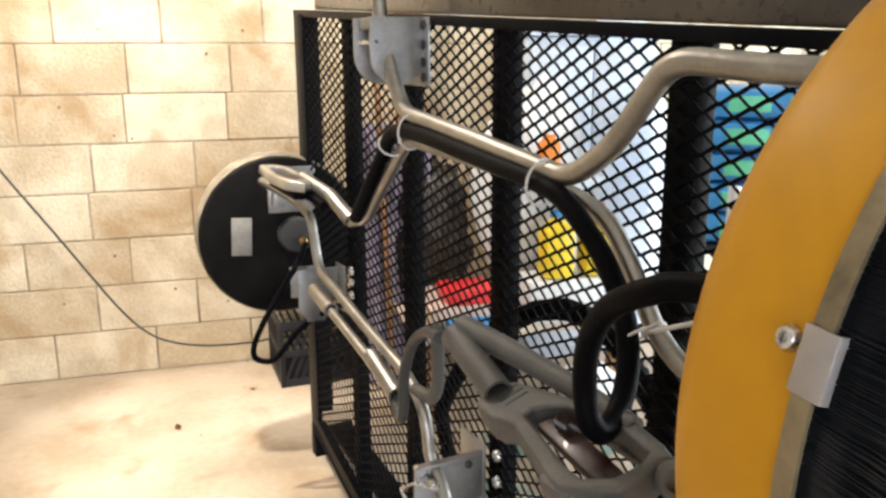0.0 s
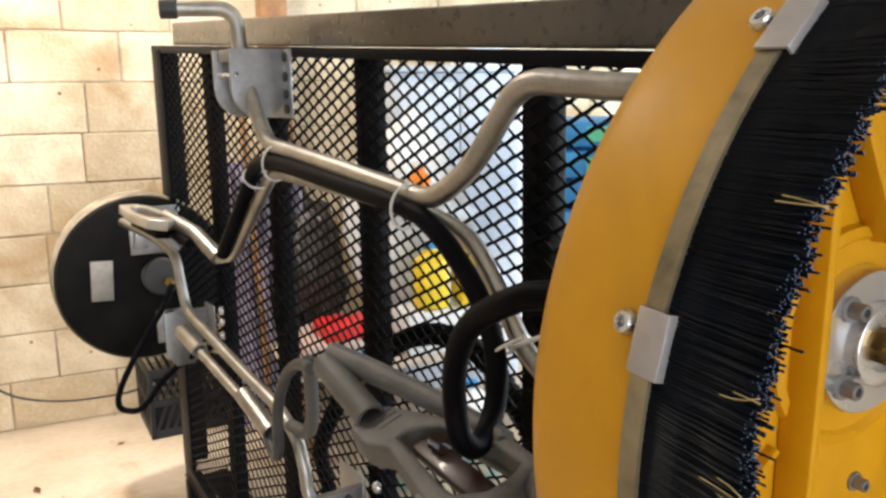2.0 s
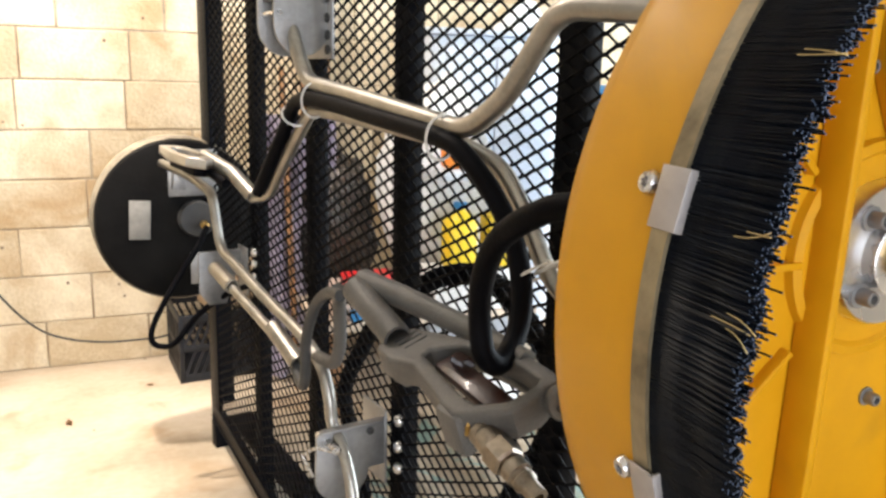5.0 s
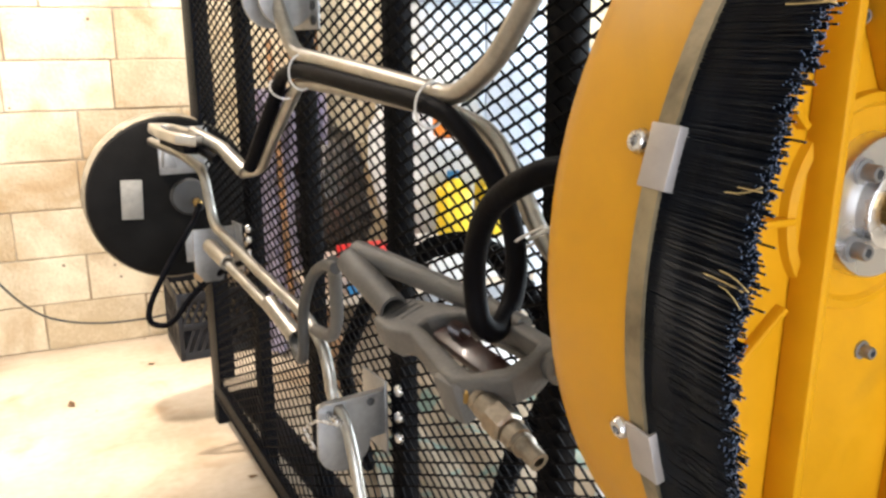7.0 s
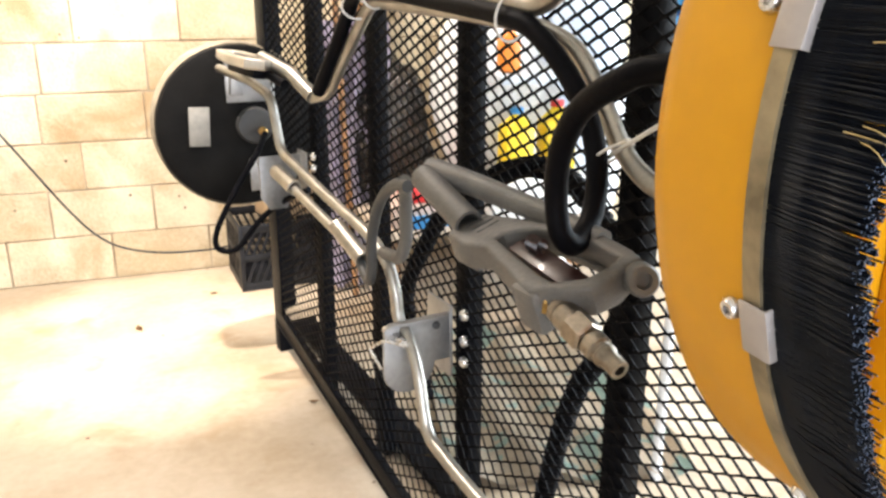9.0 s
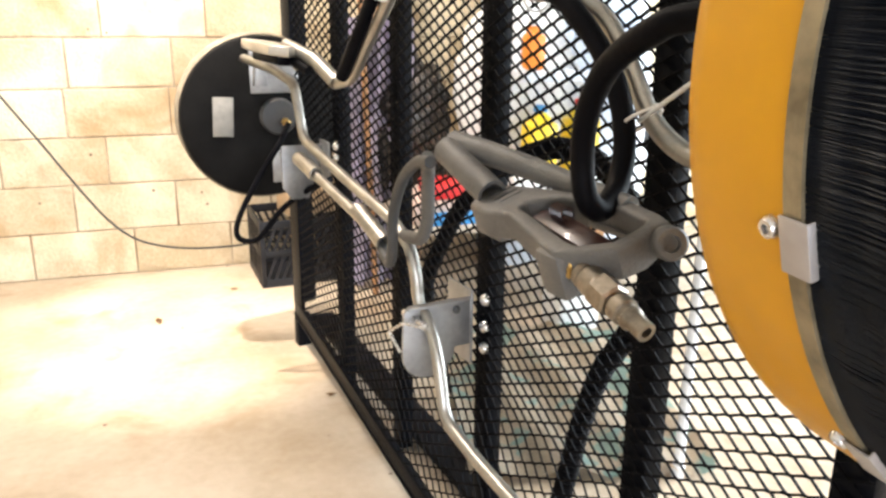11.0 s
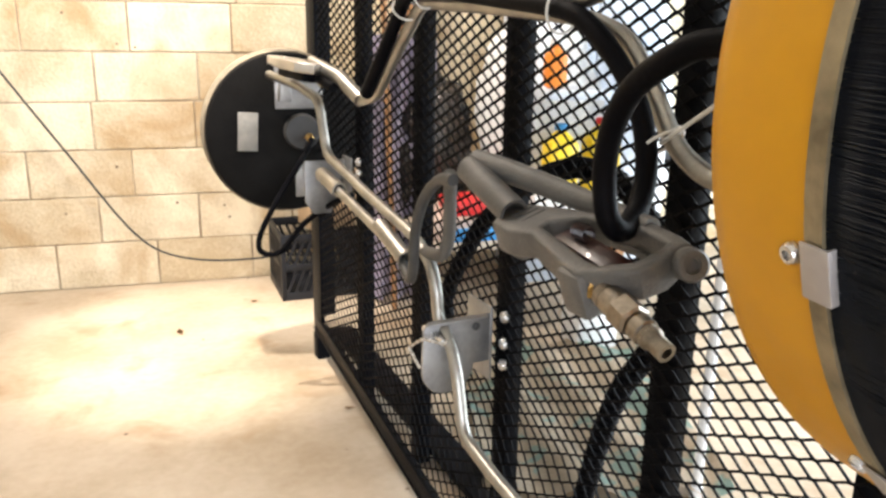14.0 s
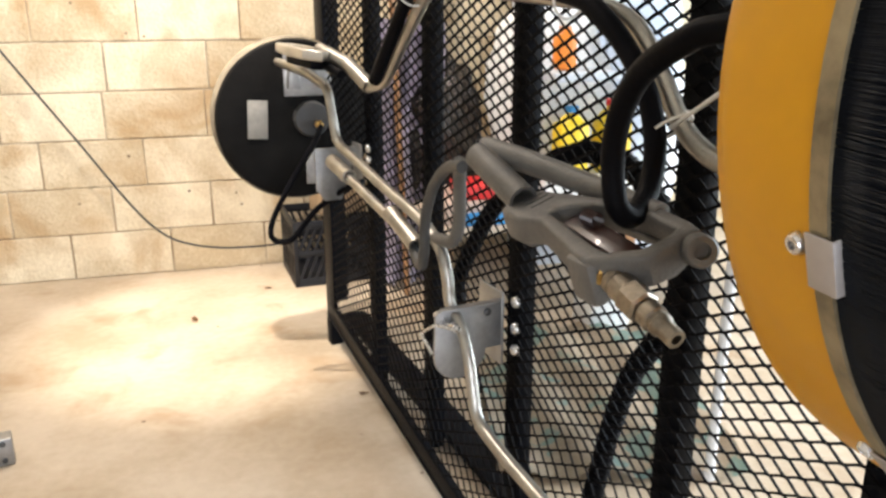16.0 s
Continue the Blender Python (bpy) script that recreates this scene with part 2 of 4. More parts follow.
def prism(outline, lo, hi, m=None, bevel=0.0):
    """An outline in local x, y pushed from z = lo to hi."""
    bm = bmesh.new()
    f = bm.faces.new([bm.verts.new((x, y, lo)) for x, y in outline])
    r = bmesh.ops.extrude_face_region(bm, geom=[f])
    for v in r["geom"]:
        if isinstance(v, bmesh.types.BMVert):
            v.co.z = hi
    bmesh.ops.recalc_face_normals(bm, faces=bm.faces)
    if bevel:
        bmesh.ops.bevel(bm, geom=list(bm.edges), offset=bevel, segments=2, affect="EDGES", profile=0.5, clamp_overlap=True)
    if m is not None:
        for v in bm.verts:
            v.co = m @ v.co
    return bm


def frame_of(origin, x, z):
    """A pose with local z along z and local x near x."""
    z = Vector(z).normalized()
    x = Vector(x)
    x = (x - z * x.dot(z)).normalized()
    y = z.cross(x)
    return Matrix(((x.x, y.x, z.x, origin[0]), (x.y, y.y, z.y, origin[1]), (x.z, y.z, z.z, origin[2]), (0, 0, 0, 1)))


# The trailer side: s runs along it from its far corner, o is the distance outwards from the mesh
G_U = Vector((0.221, -1.21, 0)).normalized()
G_N = Vector((G_U.y, -G_U.x, 0))
G_0 = Vector((0.735, 3.0, 0))
FALL = -0.062


def G(s, o, z):
    return G_0 + G_U * s + G_N * o + Vector((0, 0, z))


GM = frame_of(G_0, G_U, G_N)      # local x: along, y: up, z: outwards
if GM.col[1].z < 0:
    GM = GM @ Matrix.Diagonal((1, -1, 1, 1))


def g_box(s0, s1, z0, z1, o0, o1, bevel=0.0, fall=FALL, bm=None):
    """A bar along the trailer side whose ends follow its fall."""
    b = box((s0, z0, o0), (s1, z1, o1), bevel)
    for v in b.verts:
        v.co.y += fall * v.co.x
        v.co = G(v.co.x, v.co.z, v.co.y)
    return b


# ---- setting ----
Y_WALL = 3.968
floor = tagged(link("floor", box((-2.7, -2.7, -0.15), (4.7, 4.2, 0.0)), M_FLOOR, smooth=False), "stained pale concrete garage floor", "floor", kind="structure")
wall_north = tagged(link("wall_north", box((-2.7, Y_WALL + 0.0035, 0), (4.7, Y_WALL + 0.2, 2.9)), M_MORTAR, smooth=False), "cream painted concrete block wall", "wall", kind="structure")
tagged(link("wall_west", box((-2.7, -2.5, 0), (-2.5, Y_WALL, 2.9)), M_PLAIN, smooth=False), "plain painted garage wall", "wall", kind="structure")
bm = box((-2.7, -2.7, 0), (-1.2, -2.5, 2.9))
add_box(bm, (1.9, -2.7, 0), (4.7, -2.5, 2.9))
add_box(bm, (-1.2, -2.7, 2.5), (1.9, -2.5, 2.9))
tagged(link("wall_south", bm, M_PLAIN, smooth=False), "plain garage wall with an open doorway", "wall", kind="structure")
bm = box((4.5, -2.5, 0), (4.7, 0.0, 2.9))
add_box(bm, (4.5, 3.3, 0), (4.7, Y_WALL, 2.9))
add_box(bm, (4.5, 0.0, 2.45), (4.7, 3.3, 2.9))
tagged(link("wall_east", bm, M_PLAIN, smooth=False), "plain garage wall with a wide open roller door", "wall", kind="structure")
tagged(link("ceiling", box((-2.7, -2.7, 2.9), (4.7, 4.2, 3.0)), M_PLAIN, smooth=False), "plain pale garage ceiling", "ceiling", kind="structure")
tagged(link("ground", box((-60, -60, -0.3), (60, 60, -0.16)), M_FLOOR, smooth=False), "pale concrete yard outside the garage", "ground", kind="structure")

# ---- trailer side panel ----
S_END = 2.05
Z_TOP, Z_BOT = 1.462, 0.105
trailer = thing("trailer_side", "black utility trailer side of expanded steel mesh with upright bars", "trailer")
for nm, b in (("bottom_rail", g_box(-0.02, S_END, Z_BOT, Z_BOT + 0.046, -0.006, 0.006, 0.002)), ("bottom_lip", g_box(-0.02, S_END, Z_BOT - 0.006, Z_BOT - 0.001, -0.04, 0.010, 0.001))):
    for v in b.verts:
        v.co += G_N * 0.07 * (v.co - G_0).dot(G_U)      # the sill stands out towards the near end
    part(nm, b, M_BLACK, trailer)
# black strip that stands in for the shade behind the lower mesh
bed = g_box(0.0, S_END, Z_BOT - 0.03, Z_BOT - 0.008, -0.125, -0.045, 0.003)
part("bed_shade_strip", bed, M_BLACK, trailer, "black strip for the shade behind the foot of the mesh")
part("top_lip", g_box(-0.02, S_END, Z_TOP - 0.02, Z_TOP, -0.045, 0.006, 0.002), M_BLACK, trailer)
part("top_rail", g_box(0.17, S_END, Z_TOP + 0.002, Z_TOP + 0.062, -0.06, 0.0, 0.005), M_BRONZE, trailer, "dark glossy square tube rail")
part("corner_foot", box((-0.015, 0.0, -0.035), (0.03, Z_BOT - 0.012, 0.01), 0.004, m=Matrix(((G_U.x, 0, G_N.x, G_0.x), (G_U.y, 0, G_N.y, G_0.y), (0, 1, 0, 0), (0, 0, 0, 1)))), M_BLACK, trailer)
# corner angle: two legs
part("corner_post", g_box(-0.012, 0.070, Z_BOT + 0.04, Z_TOP - 0.015, -0.006, 0.008, 0.002, fall=0), M_BLACK, trailer)
part("corner_leg", g_box(-0.012, -0.004, Z_BOT + 0.04, Z_TOP - 0.015, -0.068, -0.006, 0.001, fall=0), M_BLACK, trailer)
POSTS = (0.375, 0.762, 1.176, 1.638, 1.99)
for s in POSTS:
    part("upright_bar", g_box(s - 0.002, s + 0.052, 0.012, Z_TOP - 0.018 + FALL * s, -0.040, -0.006, 0.003, fall=0), M_BLACK, trailer)
for s, zs in ((1.220, (0.560, 0.503, 0.457)), (0.415, (0.744, 0.712, 0.675))):
    for z in zs:
        part("rivet", lathe([(0.0125, -0.004), (0.0125, 0.001), (0.010, 0.005), (0.005, 0.0075), (0.001, 0.008)], 14, frame_of(G(s, 0.002, z), G_U, G_N)), M_STEEL, trailer, "bright bolt head")


def lean(s, z):
    """The foot of the panel is pushed out towards its near end."""
    return 0.07 * s * max(0.0, min(1.0, (0.36 - z) / 0.27))


def expanded_mesh():
    """Raised diamonds: zigzag strands that meet at bonds."""
    lw, sw, t = 0.051, 0.0262, 0.0017
    w = 0.0021
    verts, faces = [], []
    rows = int((Z_TOP - Z_BOT - 0.03) / sw * 2)
    cols = int((S_END + 0.01) / lw)
    for j in range(rows):
        z0 = Z_BOT + 0.035 + j * sw / 2
        for i in range(cols * 2):
            # node (i, j) to node (i + 1, j + 1 or j - 1)
            if (i + j) % 2:
                continue
            for dj in (1, -1):
                if not 0 <= j + dj < rows:
                    continue
                s0, s1 = i * lw / 2, (i + 1) * lw / 2
                za, zb = z0 + FALL * s0, z0 + dj * sw / 2 + FALL * s1
                # short flat bond at both ends
                for (a, za2), (b, zb2) in (((s0 + 0.004, za + dj * 0.001), (s1 - 0.004, zb - dj * 0.001)),):
                    k = len(verts)
                    for s, z, e in ((s0 - 0.002, za, 0), (a, za2, 1), (b, zb2, 1), (s1 + 0.002, zb, 0)):
                        # strands are slit and pulled: each lies tilted out of the sheet
                        for o, h in ((-t, -w - 0.0006), (-t, w - 0.0006), (t, w + 0.0006), (t, -w + 0.0006)):
                            verts.append(G(s, o + dj * 0.0012 * e + lean(s, z), z + h))
                    for q in range(3):
                        p0 = k + q * 4
                        for c in range(4):
                            faces.append((p0 + c, p0 + (c + 1) % 4, p0 + 4 + (c + 1) % 4, p0 + 4 + c))
    me = bpy.data.meshes.new("mesh_panel")
    me.from_pydata(verts, [], faces)
    me.materials.append(M_MESH)
    ob = new("mesh_panel", me)
    ob.parent = trailer
    return tagged(ob, "black expanded metal mesh with diamond openings", kind="stuff")


expanded_mesh()

# ---- yellow surface cleaner, hung with its brush side out ----
Y_C = Vector((1.105, 0.893, 1.086))
Y_A = Vector((0.0416, -0.9988, -0.0275)).normalized()
YM = frame_of(Y_C, (1, 0.04, 0), Y_A)     # local z out of the deck
R = 0.375
yellow = thing("surface_cleaner", "yellow surface cleaner with black brush skirt hung on the trailer side", "surface cleaner", m=YM)


def polar(r, a, h):
    return Vector((r * math.cos(a), r * math.sin(a), h))


part("shell", lathe([(0.33, -0.012), (R - 0.03, -0.006), (R - 0.010, 0.004), (R - 0.002, 0.016), (R, 0.03), (R, 0.110), (R - 0.006, 0.110), (R - 0.006, 0.03), (R - 0.02, 0.008), (0.33, 0.004), (0.002, 0.004), (0.002, -0.012)], 128, closed=True), M_YELLOW, yellow)
HX = -0.043
part("long_rib", box((-0.006, -0.33, 0.004), (0.006, 0.33, 0.036), 0.003), M_YELLOW, yellow).matrix_local = pose(-0.115, 0, 0, 0, 6, 0)
part("long_rib", box((-0.006, -0.33, 0.004), (0.006, 0.33, 0.036), 0.003), M_YELLOW, yellow).matrix_local = pose(0.055, 0, 0, 0, -6, 0)
part("slant_rib", box((-0.008, -0.085, 0.004), (0.008, 0.085, 0.034), 0.003), M_YELLOW, yellow).matrix_local = pose(-0.066, 0.167, 0, 0, 0, 28)
for k, (a, r0, r1) in enumerate(((180, 0.088, 0.295), (222, 0.115, 0.295), (138, 0.115, 0.295), (0, 0.088, 0.35), (42, 0.11, 0.35), (-42, 0.115, 0.35))):
    part("rib", box((r0, -0.0032, 0.002), (r1, 0.0032, 0.015), 0.0015), M_YELLOW, yellow).matrix_local = pose(HX, 0, 0, 0, 0, a)
part("boss", lathe([(0.098, 0.003), (0.096, 0.012), (0.088, 0.014), (0.084, 0.010), (0.06, 0.010), (0.06, 0.003)], 64, pose(HX, 0.007, 0), closed=True), M_YELLOW, yellow)
flange = part("hub_flange", lathe([(0.063, 0.006), (0.063, 0.026), (0.0615, 0.028), (0.036, 0.028), (0.035, 0.040), (0.033, 0.041), (0.022, 0.041), (0.021, 0.030), (0.003, 0.030), (0.003, 0.006)], 56, pose(HX, 0.007, 0), closed=True), M_FLANGE, yellow, "polished steel hub flange")
part("shaft", lathe([(0.015, 0.02), (0.015, 0.052), (0.018, 0.053), (0.018, 0.075), (0.0165, 0.077), (0.001, 0.077)], 6, pose(HX, 0.007, 0)), M_BRASS, flange, "brass swivel nut")


def bolt(x, y, z, r, parent, material):
    bm = lathe([(r * 1.5, 0.0), (r * 1.5, r * 0.35), (r * 1.05, r * 0.4), (r, r * 0.4), (r, r * 1.9), (r * 0.85, r * 2.1), (r * 0.55, r * 2.1), (r * 0.5, r * 1.2), (0.0004, r * 1.2)], 12)
    ob = part("bolt", bm, material, parent)
    ob.matrix_local = pose(x, y, z)
    return ob


for a in (135, 225, 45, -45):
    bolt(HX + 0.047 * math.cos(radians(a)), 0.007 + 0.047 * math.sin(radians(a)), 0.028, 0.0075, flange, M_ZINC)
for x, y in ((-0.012, -0.138), (-0.092, -0.146), (-0.083, 0.163), (0.03, 0.15), (-0.04, 0.24)):
    bolt(x, y, 0.004, 0.0062, yellow, M_ZINC)
# strip, clips and bristles
part("brush_strip", lathe([(R - 0.008, 0.108), (R + 0.0022, 0.108), (R + 0.0022, 0.1225), (R - 0.008, 0.1225)], 128, closed=True), M_STRIP, yellow, "dull metal band that holds the bristles")
rng = random.Random(4)
verts, faces = [], []


def strand(r, a, h0, h1, dr, da, w, store, crimp=0.0, phase=0.0):
    """One square bristle; its last face is the cut tip."""
    vs, fs = store
    k = len(vs)
    n = 9 if crimp else 3
    for i in range(n + 1):
        f = i / n
        rr, aa, hh = r + dr * f * f + crimp * math.sin(phase + f * 15.0), a + da * f * f, h0 + (h1 - h0) * f
        c = polar(rr, aa, hh)
        e, t = Vector((math.cos(aa), math.sin(aa), 0)), Vector((-math.sin(aa), math.cos(aa), 0))
        for q in range(4):
            g = q * math.pi / 2
            vs.append(c + (e * math.cos(g) + t * math.sin(g)) * w)
    for q in range(n):
        for c in range(4):
            fs.append((k + q * 4 + c, k + q * 4 + (c + 1) % 4, k + q * 4 + 4 + (c + 1) % 4, k + q * 4 + 4 + c))
    fs.append((k + n * 4, k + n * 4 + 1, k + n * 4 + 2, k + n * 4 + 3))


dark, pale = ([], []), ([], [])
N_A = 2300
for i in range(N_A):
    clump = noise.noise(Vector((i * 0.05, 0.3, 0))) * 0.004 + noise.noise(Vector((i * 0.4, 5.3, 0))) * 0.003
    lean = noise.noise(Vector((i * 0.03, 9.1, 2.0))) * 0.006 + noise.noise(Vector((i * 0.15, 2.1, 2.0))) * 0.003
    for layer in range(5):
        a = 2 * math.pi * (i + rng.uniform(-0.5, 0.5)) / N_A
        strand(R - 0.0055 + layer * 0.0018 - 0.0025, a, 0.112, 0.190 + clump + rng.uniform(-0.004, 0.003) + (rng.uniform(0.003, 0.010) if rng.random() < 0.03 else 0), rng.uniform(-0.003, 0.003), lean + rng.uniform(-0.002, 0.002), 0.00066, dark, 0.0005, 1.2 * noise.noise(Vector((i * 0.02, 1.0, 4.0))) + layer * 0.4)
for a in (153.2, 153.7, 168.0, 168.6, 174.6, 175.3, 175.8):
    strand(R + 0.001, radians(a), 0.168 + rng.uniform(-0.006, 0.01), 0.196 + rng.uniform(-0.004, 0.004), rng.uniform(0.0, 0.003), rng.uniform(-0.03, 0.03), 0.00042, pale)
for nm, store, material, lab in (("bristles", dark, M_BRISTLE, "dense stiff black nylon bristles"), ("bent_bristles", pale, M_STRAW, "few pale bent bristles")):
    me = bpy.data.meshes.new(nm)
    me.from_pydata(store[0], [], store[1])
    me.materials.append(material)
    if nm == "bristles":
        me.materials.append(M_TIP)
        for k in range(36, len(store[1]), 37):
            me.polygons[k].material_index = 1
    ob = new(nm, me)
    ob.parent = yellow
    tagged(ob, lab, kind="stuff")
# clips: bent plates over the strip, each with a socket screw beside it
clip_mesh = None
for a in (167.0, 195.5, 224.0, 138.0, 109.0, 253.0, 81.0, 281.0):
    ca = radians(a)
    o = polar(R + 0.003, ca, 0.1)
    m = frame_of(o, (-math.sin(ca), math.cos(ca), 0), (math.cos(ca), math.sin(ca), 0))
    # local x: round the rim, y: along the axis, z: outwards
    sgn = 1 if m.col[1].z > 0 else -1
    if clip_mesh is None:
        bm = box((-0.0185, 0.007, 0.0), (0.0185, 0.030, 0.0022), 0.0006)
        add_box(bm, (-0.0185, 0.0285, -0.016), (0.0185, 0.0305, 0.002), 0.0006)
        clip = part("clip", bm, M_CLIP, yellow, "bent plain metal clip")
        clip_mesh = clip.data
    else:
        clip = new("clip", clip_mesh)
        clip.parent = yellow
        tagged(clip, "bent plain metal clip")
    clip.matrix_local = m @ (Matrix() if sgn > 0 else Matrix.Rotation(math.pi, 4, "Z"))
    m2 = frame_of(polar(R, ca - 0.016, 0.096), (1, 0, 0.01), (math.cos(ca), math.sin(ca), 0))
    scr = part("screw", lathe([(0.0078, 0.0), (0.0078, 0.002), (0.0062, 0.0055), (0.0034, 0.0058), (0.003, 0.002), (0.0004, 0.002)], 14), M_STEEL, yellow, "round steel screw head")
    scr.matrix_local = m2


# ---- frame tubes of the yellow cleaner ----
TR = 0.0155
handle = thing("lance_frame", "bent aluminium lance tubes of the yellow cleaner on the mesh", "lance")
OA = 0.085
pathA = [G(0.805, 0.205, 1.482), G(0.86, 0.085, 1.482), G(0.871, OA, 1.388), G(0.925, OA, 1.29), G(0.985, OA, 1.214), G(1.29, OA, 1.184), G(1.55, OA, 1.155), G(1.643, OA, 1.207), G(1.742, OA, 1.318), G(1.895, 0.075, 1.306), G(2.10, 0.05, 1.30)]
part("upper_tube", tube(fillet(pathA, 0.04), TR, 16), M_TUBE, handle)
part("end_cap", lathe([(0.0185, -0.002), (0.0205, 0.0), (0.0205, 0.030), (0.0175, 0.032), (0.0165, 0.031)], 18, frame_of(pathA[0] - (pathA[1] - pathA[0]).normalized() * 0.012, (0, 0, 1), pathA[1] - pathA[0])), M_GREYHOSE, handle, "grey end plug")
pathB = [G(0.65, 0.085, 0.935), G(0.73, 0.075, 0.951), G(0.823, 0.072, 1.038), G(0.975, 0.072, 1.160), G(1.28, 0.072, 1.148), G(1.515, 0.065, 1.132), G(1.60, 0.052, 1.105), G(1.655, 0.048, 1.035), G(1.705, 0.050, 0.970), G(1.77, 0.055, 0.940), G(2.0, 0.05, 0.925)]
part("lower_tube", tube(fillet(pathB, 0.035), 0.0135, 16), M_TUBE, handle)
pathH = [G(0.73, 0.100, 0.958), G(0.80, 0.096, 1.03), G(0.90, 0.092, 1.135), G(0.955, 0.098, 1.172), G(1.06, 0.100, 1.182), G(1.30, 0.100, 1.162), G(1.50, 0.100, 1.143), G(1.572, 0.096, 1.118), G(1.640, 0.090, 1.062), G(1.685, 0.090, 1.002), G(1.706, 0.095, 0.940), G(1.724, 0.120, 0.894), G(1.748, 0.163, 0.878), G(1.748, 0.185, 0.896), G(1.741, 0.188, 0.932), G(1.748, 0.194, 0.977), G(1.770, 0.200, 1.022), G(1.806, 0.206, 1.059), G(1.865, 0.210, 1.091), G(1.915, 0.200, 1.107), G(2.05, 0.16, 1.115)]
hose = thing("pressure_hose", "black rubber pressure hose tied along the lance tubes and looped", "hose")
part("hose_run", tube(spline(pathH, 8), 0.0148, 14), M_RUBBER, hose)


def zip_tie(p, axis, r1, r2, tail=None):
    ob = thing("cable_tie", "white nylon cable tie round the tubes and hose", "cable tie", group="cable ties on the handle")
    m = frame_of(p, (0, 0, 1), axis)
    ring = [m @ Vector((r1 * math.cos(a), r2 * math.sin(a), 0)) for a in [2 * math.pi * k / 28 for k in range(29)]]
    part("band", tube(ring, 0.0022, 6, cap=False), M_ZIP, ob)
    part("lock", box((-0.004, -0.004, -0.004), (0.004, 0.004, 0.004), 0.001, m @ Matrix.Translation((r1, 0, 0))), M_ZIP, ob)
    if tail:
        part("tail", tube([p, tail], 0.0028, 6), M_ZIP, ob)


zip_tie(G(1.035, 0.092, 1.180), G(1.28, 0.09, 1.16) - G(1.03, 0.09, 1.18), 0.034, 0.028)
zip_tie(G(1.495, 0.092, 1.142), G(1.5, 0.09, 1.14) - G(1.28, 0.09, 1.165), 0.034, 0.028)
zip_tie(G(0.93, 0.09, 1.145), G(0.96, 0.09, 1.15) - G(0.8, 0.09, 1.02), 0.026, 0.028)
zip_tie(G(1.703, 0.072, 0.975), Vector((0.1, -0.5, -0.7)), 0.036, 0.026, G(1.86, 0.13, 1.046))


# ---- brackets on the trailer side ----
top_br = thing("hanger_bracket", "grey plate bracket with a clamp that holds the upper tube", "bracket", group="brackets on the trailer side")
part("plate", g_box(0.79, 0.945, 1.262, 1.40, 0.006, 0.012, 0.002, fall=0), M_ZINC, top_br)
# round-ended cheek standing off the plate
cheek = [(-0.06, 0.065)] + [(0.065, 0.065)] + [(0.065, -0.01)] + [(0.06 * math.cos(a), -0.01 - 0.06 * math.sin(a)) for a in [math.pi * k / 12 for k in range(1, 13)]]
part("cheek", prism(cheek, -0.004, 0.004, frame_of(G(0.918, 0.068, 1.335), -G_N, G_U), 0.0012), M_ZINC, top_br)
part("cheek", prism(cheek, -0.004, 0.004, frame_of(G(0.828, 0.068, 1.335), -G_N, G_U), 0.0012), M_ZINC, top_br)
part("clamp", g_box(0.834, 0.912, 1.375, 1.40, 0.03, 0.12, 0.004, fall=0), M_ZINC, top_br)
part("pin", tube([G(0.815, 0.118, 1.35), G(0.928, 0.118, 1.35)], 0.005, 10), M_STEEL, top_br)
for z in (1.385, 1.345, 1.31, 1.28):
    part("bolt_head", lathe([(0.010, 0.0), (0.010, 0.004), (0.006, 0.006), (0.0005, 0.006)], 12, frame_of(G(0.925, 0.012, z), G_U, G_N)), M_GREYHOSE, top_br, "dark bolt head")

low_br = thing("hanger_bracket", "grey plate bracket with a hitch pin that holds a bent tube", "bracket", group="brackets on the trailer side")
part("plate", g_box(1.085, 1.185, 0.41, 0.570, 0.006, 0.012, 0.002, fall=0), M_ZINC, low_br)
cheek2 = [(-0.078, 0.072), (0.062, 0.072), (0.075, 0.058), (0.078, -0.03)] + [(0.02 + 0.058 * math.cos(a), -0.03 - 0.055 * math.sin(a)) for a in [math.pi * k / 12 for k in range(1, 13)]] + [(-0.078, -0.03)]
part("cheek", prism(cheek2, -0.004, 0.004, frame_of(G(1.178, 0.085, 0.485), G_N, -G_U), 0.0015), M_ZINC, low_br)
part("top_bend", g_box(1.180, 1.194, 0.551, 0.557, 0.02, 0.155, 0.002, fall=0), M_ZINC, low_br)
part("pin", tube([G(1.14, 0.137, 0.53), G(1.225, 0.137, 0.53)], 0.0085, 12), M_STEEL, low_br, "bright hitch pin")
part("pin_clip", tube(fillet([G(1.235, 0.137, 0.53), G(1.20, 0.17, 0.535), G(1.15, 0.178, 0.50), G(1.19, 0.172, 0.47)], 0.01), 0.0034, 8), M_STEEL, low_br, "thin wire pin clip")
part("bolt_head", lathe([(0.008, 0.0), (0.008, 0.004), (0.005, 0.006), (0.0005, 0.006)], 12, frame_of(G(1.182, 0.045, 0.535), (0, 0, 1), G_U)), M_GREYHOSE, low_br, "dark bolt head")

far_br = thing("hanger_bracket", "grey plate bracket beside the black cleaner", "bracket", group="brackets on the trailer side")
part("plate", g_box(0.31, 0.385, 0.615, 0.75, 0.006, 0.012, 0.002, fall=0), M_ZINC, far_br)
part("cheek", prism([(-0.085, 0.068), (0.045, 0.068), (0.045, -0.05), (0.02, -0.085), (-0.03, -0.085)], -0.004, 0.004, frame_of(G(0.33, 0.085, 0.672), G_N, -G_U), 0.0015), M_ZINC, far_br)

